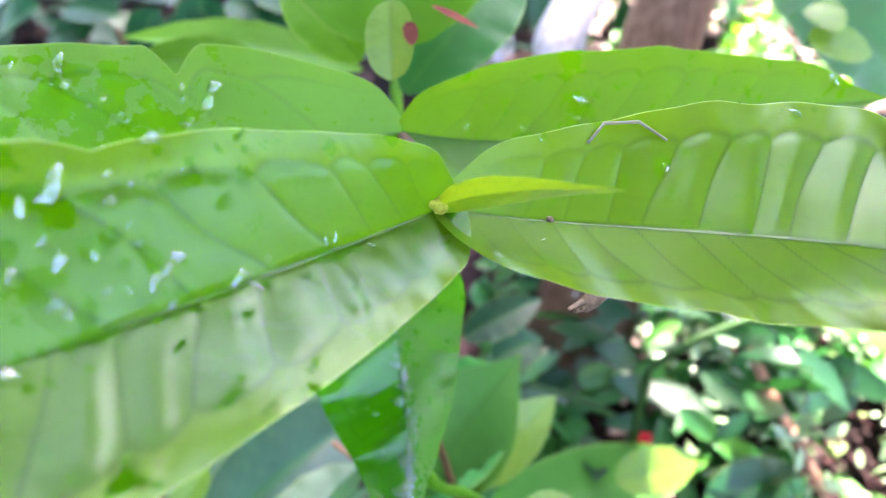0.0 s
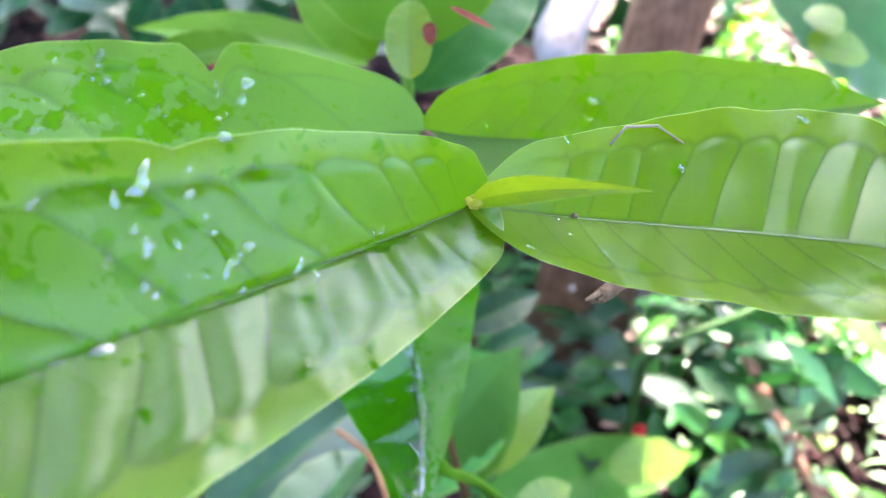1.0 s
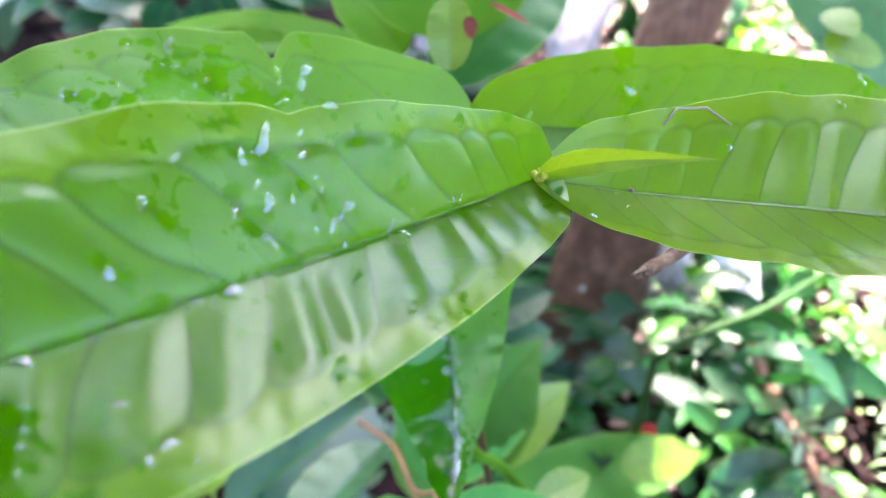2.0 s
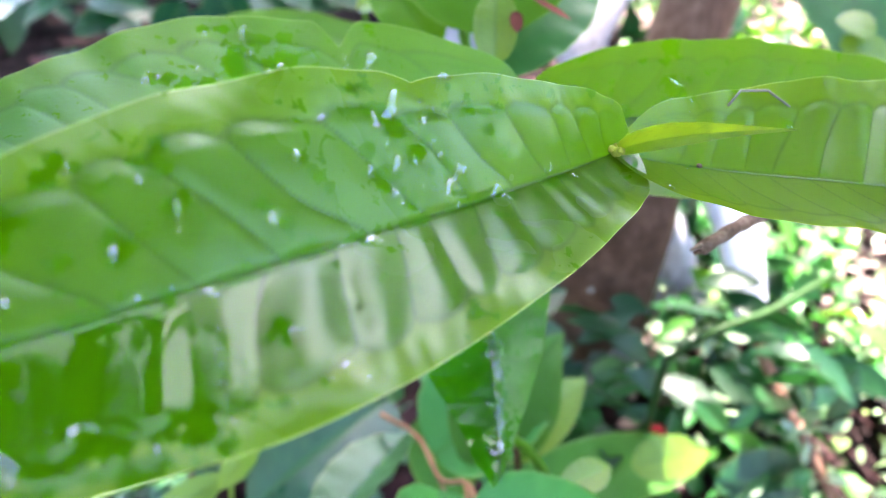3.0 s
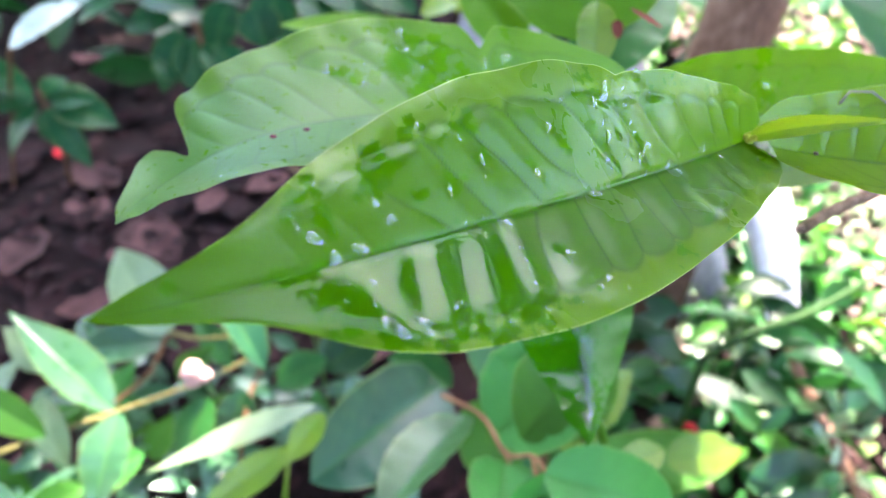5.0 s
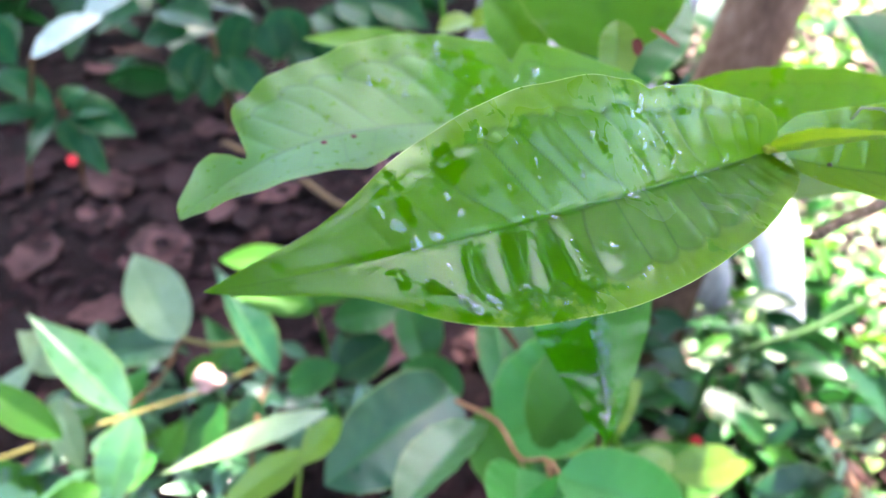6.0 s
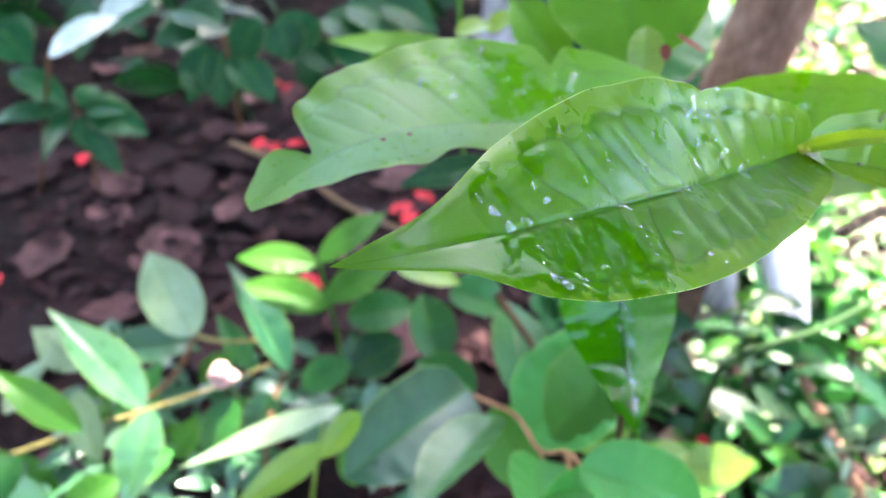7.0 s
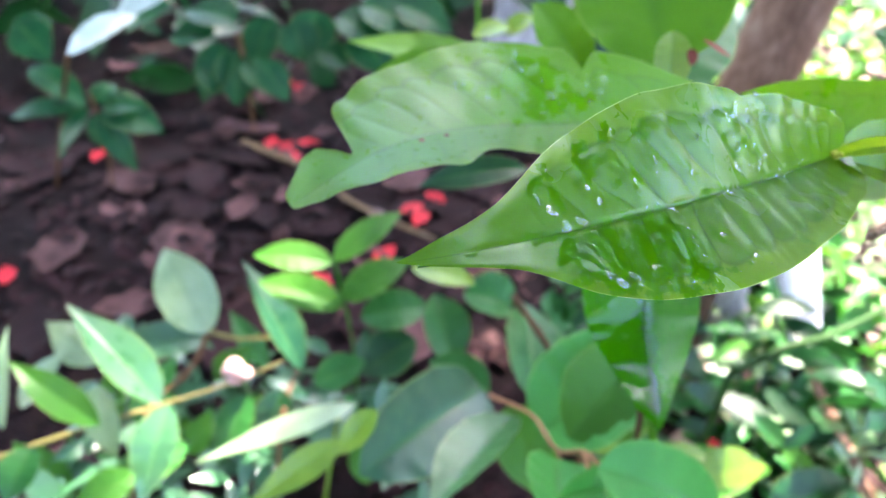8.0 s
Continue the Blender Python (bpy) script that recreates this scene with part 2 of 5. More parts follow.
    "deadwood": plain_material("dead_wood", [(0.25, (0.0571, 0.0286, 0.0143)), (0.55, (0.1428, 0.0904, 0.0524)), (0.85, (0.2380, 0.1809, 0.1238))], 160, 0.7, 0.7, 0.0008, stretch=(1, 1, 1)),
    "rust": plain_material("rust_brown", [(0.3, (0.0816, 0.0160, 0.0080)), (0.7, (0.2040, 0.0480, 0.0320))], 90, 0.7, 0.4, 0.0006),
    "drystraw": plain_material("dry_straw", [(0.3, (0.1800, 0.1440, 0.0780)), (0.7, (0.3000, 0.2520, 0.1620))], 200, 0.5, 0.3, 0.0003),
    "knob": plain_material("bud_scales", [(0.3, (0.20, 0.16, 0.02)), (0.6, (0.36, 0.36, 0.04)), (0.8, (0.50, 0.48, 0.12))], 500, 0.5, 0.4, 0.0004),
    "water": water_material(),
}


# ---- building helpers ----
def part(name, bm, material, parent, label=""):
    me = bpy.data.meshes.new(name)
    bm.to_mesh(me)
    bm.free()
    for f in me.polygons:
        f.use_smooth = True
    me.materials.append(MATS[material])
    ob = new(name, me)
    ob.parent = parent
    return tagged(ob, label)


def grid_part(name, pts, material, parent, attr=None, label=""):
    """A sheet from an array of places (rows, columns, 3), with the blade's attribute."""
    r, c = pts.shape[:2]
    idx = np.arange(r * c).reshape(r, c)
    quads = np.stack([idx[:-1, :-1], idx[:-1, 1:], idx[1:, 1:], idx[1:, :-1]], -1).reshape(-1, 4)
    me = bpy.data.meshes.new(name)
    me.from_pydata(pts.reshape(-1, 3).tolist(), [], quads.tolist())
    me.polygons.foreach_set("use_smooth", np.ones(len(quads), bool))
    if attr is not None:
        a = me.color_attributes.new("blade", "FLOAT_COLOR", "POINT")
        a.data.foreach_set("color", attr.reshape(-1, 4).astype(np.float32).ravel())
    me.materials.append(MATS[material])
    me.update()
    ob = new(name, me)
    ob.parent = parent
    return tagged(ob, label)


def thing(name, label, category, group="", kind=""):
    return tagged(new(name), label, category, group, kind)


def tube(bm, pts, radii, sides=8):
    pts = [Vector(p) for p in pts]
    radii = [float(r) for r in radii]
    rings = []
    ref = Vector((0.31, 0.2, 0.93))
    for i, p in enumerate(pts):
        d = (pts[min(i + 1, len(pts) - 1)] - pts[max(i - 1, 0)]).normalized()
        a = d.cross(ref)
        if a.length < 0.05:
            a = d.cross(Vector((1, 0, 0)))
        a.normalize()
        b = d.cross(a)
        rings.append([bm.verts.new(p + radii[i] * (math.cos(k * math.tau / sides) * a + math.sin(k * math.tau / sides) * b)) for k in range(sides)])
    for lo, hi in zip(rings, rings[1:]):
        for k in range(sides):
            bm.faces.new((lo[k], lo[(k + 1) % sides], hi[(k + 1) % sides], hi[k]))
    bm.faces.new(rings[0][::-1])
    bm.faces.new(rings[-1])


def smooth_line(pts, steps=6):
    """A Catmull-Rom line through the places."""
    p = [np.array(q, float) for q in pts]
    p = [2 * p[0] - p[1]] + p + [2 * p[-1] - p[-2]]
    out = []
    for i in range(1, len(p) - 2):
        for k in range(steps):
            t = k / steps
            out.append(0.5 * (2 * p[i] + (p[i + 1] - p[i - 1]) * t + (2 * p[i - 1] - 5 * p[i] + 4 * p[i + 1] - p[i + 2]) * t * t + (3 * p[i] - p[i - 1] - 3 * p[i + 1] + p[i + 2]) * t**3))
    return out + [p[-2]]


def stem_part(name, parent, pts, radius, material, taper=0.8, label=""):
    line = smooth_line(pts)
    bm = bmesh.new()
    n = len(line)
    tube(bm, line, [radius * (1 - (1 - taper) * i / (n - 1)) * (1 + 0.12 * math.sin(i * 2.3)) for i in range(n)], 8)
    return part(name, bm, material, parent, label)


KNOTS = np.array([0, 0.015, 0.06, 0.16, 0.33, 0.5, 0.67, 0.82, 0.93, 1.0])


def eased(x, xk, yk):
    """Monotone cubic through the knots."""
    h = np.diff(xk)
    d = np.diff(yk) / h
    m = np.zeros_like(yk)
    for i in range(1, len(yk) - 1):
        if d[i - 1] * d[i] > 0:
            w1, w2 = 2 * h[i] + h[i - 1], h[i] + 2 * h[i - 1]
            m[i] = (w1 + w2) / (w1 / d[i - 1] + w2 / d[i])
    m[0], m[-1] = d[0], d[-1]
    i = np.clip(np.searchsorted(xk, x) - 1, 0, len(xk) - 2)
    s = (x - xk[i]) / h[i]
    return yk[i] * (1 + 2 * s) * (1 - s) ** 2 + m[i] * h[i] * s * (1 - s) ** 2 + yk[i + 1] * s * s * (3 - 2 * s) + m[i + 1] * h[i] * s * s * (s - 1)


class Blade:
    """A leaf blade: a bent midrib, a half width on either side, folded along the midrib and quilted between its side veins."""

    def __init__(self, ctrl, roll0, roll1, fold_l, fold_r, wide_l, wide_r, up=(0, -0.35, 0.94), veins=(13, 13), slant=(0.16, 0.16), quilt=0.0011, curl=0.0, ripple=0.0006, bites=(), blunt=0.0, lobe=0.0, rounded=0.0, unfold=0.0, calm=(1.0, 1.0), crisp=0.2, wet=(), groove=0.0, skew=0.0, knots=None, smooth_from=0.93, loop=(0.68, 0.09), crack=(0.0, 0.0), start=(0.08, 0.08), soft=False):
        self.p = np.array(ctrl, float)
        self.roll, self.fold = (roll0, roll1), (fold_l, fold_r)
        self.smooth_from, self.loop, self.crack, self.start, self.soft = smooth_from, loop, crack, start, soft
        self.knots = KNOTS if knots is None else np.array(knots, float)
        self.wide = np.r_[0.6 * wide_l[0], wide_l, 0], np.r_[0.6 * wide_r[0], wide_r, 0]
        self.blunt, self.lobe, self.rounded, self.unfold, self.calm, self.crisp, self.wet, self.groove, self.skew = blunt, lobe, rounded, unfold, calm, crisp, wet, groove, skew
        self.up, self.veins, self.slant, self.quilt, self.curl, self.ripple, self.bites = np.array(up, float), veins, slant, quilt, curl, ripple, bites

    def rib(self, u):
        u = u[:, None]
        p = self.p
        b = (1 - u) ** 3 * p[0] + 3 * u * (1 - u) ** 2 * p[1] + 3 * u**2 * (1 - u) * p[2] + u**3 * p[3]
        t = 3 * (1 - u) ** 2 * (p[1] - p[0]) + 6 * u * (1 - u) * (p[2] - p[1]) + 3 * u**2 * (p[3] - p[2])
        t /= np.linalg.norm(t, axis=1)[:, None]
        s = np.cross(self.up, t)
        s /= np.linalg.norm(s, axis=1)[:, None]
        n = np.cross(t, s)
        r = (self.roll[0] + self.roll[1] * u[:, 0])[:, None]
        return b, t, s * np.cos(r) + n * np.sin(r), n * np.cos(r) - s * np.sin(r)

    def surface(self, u, s):
        """Places, and the attribute (margin, across, vein), for flat arrays u in 0..1 and s in -1..1 (plus: left of the midrib)."""
        b, t, side, nor = self.rib(u)
        a = np.abs(s)
        left = s >= 0
        w = np.where(left, eased(u, self.knots, self.wide[0]), eased(u, self.knots, self.wide[1]))
        for where, size, depth, on_left in self.bites:
            hit = np.clip(1 - np.abs(u - where) / size, 0, 1) ** 1.4
            w = np.where(left == on_left, w * (1 - depth * hit), w)
        if self.rounded:
            # rounded ears where the blade meets the stem
            w = w * (0.4 + 0.6 * np.sqrt(1 - (1 - np.clip(u / self.rounded, 0, 1)) ** 2))
        if self.blunt:
            end = np.clip((u - 0.92) / 0.08, 0, 1)
            w = w * (1 - end) + end * np.where(left, 1.0, 1.22) * self.blunt
            w = w * np.sqrt(1 - end**4)
        f = np.where(left, self.fold[0], self.fold[1]) * (1 - self.unfold * u)
        # rounded trough near the midrib, easing into the straight fold; the chord keeps its length
        d = a * w
        lat, lift = d * np.cos(f), d * np.sin(f)
        lift = lift - 0.25 * w * np.sin(f) * a * (1 - a)
        full = np.clip(w / max(self.wide[0].max(), self.wide[1].max()), 0, 1)
        along = u + 0.006 * np.sin(u * 31 + np.where(left, 0.0, 1.7)) + 0.004 * np.sin(u * 73 + np.where(left, 2.0, 0.4))
        phase = (along - np.where(left, self.slant[0], self.slant[1]) * a * full) * np.where(left, self.veins[0], self.veins[1]) + np.where(left, 0.0, 0.37)
        cell = np.abs(np.sin(np.pi * phase))
        p = phase % 1.0
        pillow = np.where(p < 0.62, np.sin(np.pi / 2 * p / 0.62), np.cos(np.pi / 2 * (p - 0.62) / 0.38))
        pillow = np.where(left & self.soft, cell**2, np.where(left, pillow**1.3, pillow**0.8))
        crack = np.exp(-((np.minimum(p, 1 - p) / (self.veins[1] * 0.0022)) ** 2))
        reach = self.loop[0] + self.loop[1] * cell**0.7
        inside = np.clip((reach - a) / self.crisp, 0, 1)
        inside = inside * inside * (3 - 2 * inside)
        fade = np.clip(u / np.where(left, self.start[0], self.start[1]), 0, 1) * np.clip((self.smooth_from - u) / 0.2, 0, 1) * full
        lift = lift + np.where(left, self.calm[0], self.calm[1]) * self.quilt * fade * inside * pillow * np.sin(np.pi / 2 * np.clip(a / 0.34, 0, 1))
        lift = lift - self.groove * (0.65 + 0.35 * np.sin(u * 61) * np.sin(u * 23 + 1)) * np.exp(-((d / 0.00062) ** 2)) * np.clip(u / 0.15, 0, 1) * np.clip((0.9 - u) / 0.3, 0, 1)
        lift = lift - np.where(left, self.crack[0], self.crack[1]) * fade * np.clip(a / 0.1, 0, 1) * np.maximum(crack * inside, 0.5 * np.exp(-(((a - reach) / 0.022) ** 2)))
        # fine puckers in the band outside the looped vein
        lift = lift + 0.06 * self.quilt * fade * np.clip((a - 0.74) / 0.06, 0, 1) * np.clip((1.0 - a) / 0.10, 0, 1) * np.sin(np.pi * phase * 4 + 2 * np.sin(u * 40))
        lift = lift - self.curl * w * np.clip(a - 0.72, 0, 1) ** 2 * 4
        lift = lift + self.ripple * full * a**2 * (np.sin(u * 37 + 2 * s) + 0.6 * np.sin(u * 71 + 1.3 + s))
        sign = np.where(left, 1.0, -1.0)[:, None]
        b = b - t * (self.lobe * a**1.3 * np.exp(-u / 0.035))[:, None]
        b = b + t * (self.skew * np.where(left, -0.8, 1.0) * a**1.5 * np.clip((u - 0.83) / 0.13, 0, 1) * np.clip(w / 0.01, 0, 1))[:, None]
        place = b + sign * lat[:, None] * side + lift[:, None] * nor
        vein = np.clip(1 - cell / 0.16, 0, 1) * (inside > 0.05) * fade
        rim = np.exp(-(((a - reach) / 0.025) ** 2)) * fade * 0.85
        vein = np.maximum(np.maximum(vein, rim), np.clip(1 - a / 0.035, 0, 1))
        zone = np.where(a > 0.985, 1.0, np.clip((a - reach) / 0.05 + 0.5, 0, 1) * 0.5 * np.clip(fade * 3, 0, 1))
        return place, np.stack([zone, a, vein], -1)

    def build(self, name, parent, material, rows=200, cols=40, label=""):
        u = np.unique(np.r_[np.linspace(0, 0.09, rows // 6), np.linspace(0.09, 1, rows)])
        s = np.linspace(-1, 1, 2 * cols + 1)
        uu, ss = np.meshgrid(u, s, indexing="ij")
        place, attr = self.surface(uu.ravel(), ss.ravel())
        film = np.zeros(len(place))
        for at_u, at_s, size in self.wet:
            spot, _ = self.surface(np.array([at_u]), np.array([at_s]))
            film = np.maximum(film, 1 - np.linalg.norm(place - spot, axis=1) / (size * 0.002))
        attr = np.concatenate([attr, film[:, None]], 1)
        return grid_part(name, place.reshape(len(u), len(s), 3), material, parent, attr.reshape(len(u), len(s), 4), label)

    def midrib(self, parent, radius, lift=0.0):
        u = np.linspace(0, 0.96, 40)
        b, t, s, n = self.rib(u)
        bm = bmesh.new()
        tube(bm, b + n * lift, [radius * (1 - 0.8 * x) for x in u], 8)
        return part("midrib", bm, "rib", parent)


SHAPES = {
    "oval": [0.16, 0.42, 0.72, 0.96, 1.0, 0.84, 0.52, 0.22],
    "round": [0.25, 0.55, 0.82, 1.0, 1.0, 0.9, 0.66, 0.34],
    "pointed": [0.14, 0.4, 0.72, 1.0, 0.94, 0.66, 0.33, 0.12],
}
UP_TO_LIGHT = np.array((0.05, -0.42, 0.9))


def blade(parent, base, tip, wide, material, roll, bend, shape, fold):
    """A plainer leaf from its base to its tip, arched upwards by bend times its length."""
    base, tip = np.array(base), np.array(tip)
    way = tip - base
    size = np.linalg.norm(way)
    arch = UP_TO_LIGHT * bend * size
    k = random.uniform(-0.25, 0.25)
    ctrl = [base, base + way / 3 + arch * (1.0 + k), base + way * 2 / 3 + arch, tip]
    w = wide * np.array(SHAPES[shape])
    b = Blade(ctrl, radians(roll) + random.uniform(-0.12, 0.12), random.uniform(-0.2, 0.2), fold, fold, w, w * random.uniform(0.9, 1.05), up=UP_TO_LIGHT, veins=(9, 9), slant=(0.18, 0.18), quilt=0.02 * wide, ripple=0.03 * wide)
    return b.build("leaf", parent, material, 26, 7)


# ---- ground ----
def ground_height(x, y):
    return -0.09 + 0.012 * noise.noise((x * 3.1, y * 3.1, 0.3)) + 0.02 * noise.noise((x * 0.9, y * 0.9, 4.0))


axis_n = np.sinh(np.linspace(-5.2, 5.2, 261)) / np.sinh(5.2) * 60
gx, gy = np.meshgrid(axis_n, axis_n + 0.6, indexing="ij")
gz = np.array([ground_height(x, y) for x, y in zip(gx.ravel(), gy.ravel())]).reshape(gx.shape)
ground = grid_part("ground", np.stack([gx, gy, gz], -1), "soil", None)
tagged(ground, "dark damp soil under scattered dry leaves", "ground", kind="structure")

# ---- the tree: trunk in view, crown overhead ----
tree = thing("tree", "brown-barked tree trunk leaning over the litter", "tree")


def trunk_part(name, parent, pts, radii, material, seed, label=""):
    line = smooth_line(pts, 10)
    n = len(line)
    rr = np.interp(np.linspace(0, 1, n), np.linspace(0, 1, len(radii)), radii)
    sides = 28
    rows = []
    for i, p in enumerate(line):
        ring = []
        for k in range(sides + 1):
            a = k * math.tau / sides
            c = (math.cos(a), math.sin(a))
            bump = 1 + 0.10 * noise.noise((c[0] * 1.4 + seed, c[1] * 1.4, p[2] * 5)) + 0.05 * noise.noise((c[0] * 4 + seed, c[1] * 4, p[2] * 12))
            ring.append((p[0] + rr[i] * bump * c[0], p[1] + rr[i] * bump * c[1], p[2]))
        rows.append(ring)
    return grid_part(name, np.array(rows), material, parent, None, label)


trunk_part("trunk", tree, [(0.11, 0.65, -0.14), (0.145, 0.69, 0.25), (0.20, 0.73, 0.6), (0.28, 0.82, 1.4), (0.36, 0.95, 2.6), (0.30, 1.2, 5.2)], [0.055, 0.042, 0.038, 0.036, 0.03, 0.016], "bark", 1.0)
trunk_part("root_flare", tree, [(0.105, 0.645, -0.15), (0.118, 0.658, 0.02), (0.135, 0.677, 0.13), (0.146, 0.690, 0.21)], [0.078, 0.064, 0.056, 0.046], "footbark", 4.0, "bulging mossy foot of the trunk")
for spot, size in ((Vector((0.117, 0.626, 0.112)), 0.006), (Vector((0.152, 0.628, 0.083)), 0.007), (Vector((0.134, 0.612, 0.043)), 0.009), (Vector((0.140, 0.623, 0.125)), 0.005), (Vector((0.098, 0.616, 0.070)), 0.006), (Vector((0.155, 0.622, 0.030)), 0.008)):
    knob = bmesh.new()
    bmesh.ops.create_icosphere(knob, subdivisions=3, radius=size)
    for vert in knob.verts:
        vert.co *= 1 + 0.3 * noise.noise(vert.co * 90 + spot)
        vert.co = Vector((vert.co.x, vert.co.y * 0.5, vert.co.z * 1.3)) + spot
    part("lichen", knob, "lichen", tree, "pale crusty lichen patch")
pale = thing("tree", "pale grey-barked slender trunk beside the brown one", "tree")
trunk_part("trunk", pale, [(0.249, 0.719, -0.14), (0.226, 0.763, 0.042), (0.115, 0.80, 0.22), (0.07, 0.80, 0.293), (0.09, 0.84, 0.343), (0.14, 0.91, 0.40), (0.3, 1.15, 0.7), (0.5, 1.4, 1.4), (0.9, 1.9, 3.2), (1.2, 2.3, 5.2)], [0.036, 0.034, 0.032, 0.031, 0.03, 0.03, 0.028, 0.024, 0.018, 0.01], "palebark", 5.0)
pale_b = thing("tree", "pale mossy trunk standing in the shade", "tree")
trunk_part("trunk", pale_b, [(-0.1, 1.78, -0.15), (-0.1, 1.8, 0.5), (-0.12, 1.82, 1.6), (-0.3, 2.0, 5.4)], [0.11, 0.1, 0.09, 0.05], "palebark", 9.0)

trunk_part("root_flare", pale, [(0.249, 0.719, -0.15), (0.243, 0.739, 0.0)], [0.055, 0.037], "palebark", 6.0)
trunk_part("root_flare", pale_b, [(-0.1, 1.77, -0.16), (-0.1, 1.785, 0.05)], [0.16, 0.112], "palebark", 8.0)

def scattered_leaves(name, spots, size, material, parent, tilt, seed, pointed=False):
    """Many small curved leaves in one mesh: spots of (x, y, z)."""
    rng = random.Random(seed)
    verts, faces = [], []
    for x, y, z in spots:
        a, r = rng.uniform(0, math.tau), size * rng.uniform(0.6, 1.3)
        e = Euler((rng.gauss(0, tilt), rng.gauss(0, tilt), a)).to_matrix()
        w = r * rng.uniform(0.32, 0.5)
        base = len(verts)
        sag = rng.uniform(-0.1, 0.25) * r
        rows = ((-1, 0.0), (-0.5, 0.8), (0.1, 1.0), (0.6, 0.62), (1, 0.0))
        for t, k in rows:
            for q in (-1, 0, 1):
                v = e @ Vector((t * r, q * k * w, sag * (1 - t * t) + abs(q) * 0.25 * k * w))
                verts.append((x + v.x, y + v.y, z + v.z))
        for i in range(len(rows) - 1):
            for q in range(2):
                faces.append((base + 3 * i + q, base + 3 * i + q + 1, base + 3 * i + q + 4, base + 3 * i + q + 3))
    me = bpy.data.meshes.new(name)
    me.from_pydata(verts, [], faces)
    me.polygons.foreach_set("use_smooth", np.ones(len(faces), bool))
    me.materials.append(MATS[material])
    me.update()
    ob = new(name, me)
    ob.parent = parent
    return ob


def light_gap(x, y, z):
    """Whether a leaf there would close an opening kept for sky reflections on the blades: ahead, high to the right,
    behind and low at the sides.
    """
    az, el = math.degrees(math.atan2(x, y)), math.degrees(math.atan2(z - 0.5, math.hypot(x, y)))
    ahead = -40 < az < 15 and (22 if az > 8 else 13) < el < (75 if az < 3 else 46) and noise.noise((az * 0.06, el * 0.06, 2.0)) < (0.35 if el > 46 else 0.2)
    path = 44 < az < 62 and 48 < el < 60
    behind = (az > 78 or az < -150) and 14 < el < 40
    sides = (-96 < az < -64 and 0 < el < 17) or (58 < az <= 82 and 3 < el < 20 and noise.noise((az * 0.11, el * 0.11, 6.0)) < 0.02)
    return ahead or path or behind or sides


# unseen tree, added to keep direct sun off the shrub
shade_tree = thing("tree", "unseen leafy tree added to shade the shrub", "tree")
trunk_part("trunk", shade_tree, [(-2.6, 4.4, -0.2), (-2.5, 4.3, 2.0), (-2.2, 4.1, 5.0), (-1.2, 3.9, 8.0)], [0.18, 0.15, 0.12, 0.06], "bark", 3.0)
for end, thick in (((0.8, 4.6, 8.1), 0.05), ((1.2, 5.6, 8.2), 0.05), ((-0.1, 3.9, 8.0), 0.045), ((1.4, 4.4, 8.0), 0.035), ((0.4, 6.4, 8.2), 0.04)):
    stem_part("limb", shade_tree, [(-2.2, 4.1, 5.0), (-1.2, 4.1 + 0.3 * (end[1] - 4.5), 6.8), end], thick, "bark", 0.3)
# crown leaves are left out wherever a sun patch is wanted below
rng = random.Random(4)
spots = []
while len(spots) < 2600:
    x, y = rng.uniform(-2.0, 0.75), rng.uniform(-0.6, 2.8)
    n = noise.noise((x * 2.2, y * 2.2, 1.0))
    sunny = x > (0.20 if y < 0.8 else 0.15) + 0.08 * n
    bush_gap = ((x + 0.50) / 0.28) ** 2 + ((y - 0.40) / 0.24) ** 2 < 1.0 + n
    over_shrub = -0.32 < x < 0.17 and -0.28 < y < 0.22
    gap = noise.noise((x * 4.4 + 5, y * 4.4, 2.2)) > 0.42 and not over_shrub
    bush_gap = bush_gap and not over_shrub
    glint = (x + 0.64) ** 2 + (y - 0.715) ** 2 < 0.004
    if (sunny and rng.random() < 0.985) or glint or (bush_gap and rng.random() < 0.82) or (gap and rng.random() < 0.75):
        continue
    h = rng.uniform(7.4, 8.4)
    k = (h - 0.3) / SUN_DIR.z
    spots.append((x + SUN_DIR.x * k, y + SUN_DIR.y * k, h))
scattered_leaves("crown", spots, 0.13, "teal", shade_tree, 0.5, 11)["kind"] = "stuff"

# ---- unseen leaf ring all round, added to shape light and reflections ----
rng = random.Random(31)
wood = []
while len(wood) < 4600:
    az = rng.uniform(-math.pi, math.pi)
    far = rng.uniform(5.0, 7.5)
    top = 3.6 + 0.9 * noise.noise((math.cos(az) * 2.2, math.sin(az) * 2.2, 5.0))
    z = rng.uniform(0.05, 1.0) ** 0.8 * top
    x, y = far * math.sin(az), 0.3 + far * math.cos(az)
    if noise.noise((az * 5, z * 1.6, far * 0.4)) > 0.33 or (light_gap(x, y, z) and rng.random() < 0.88):
        continue
    wood.append((x, y, z))
tagged(scattered_leaves("woodland", wood, 0.34, "teal", None, 0.9, 12), "unseen ring of dark leaves added to darken the reflections", "trees", kind="stuff")

# unseen leaves overhead, added to block sky except in chosen gaps
roof = []
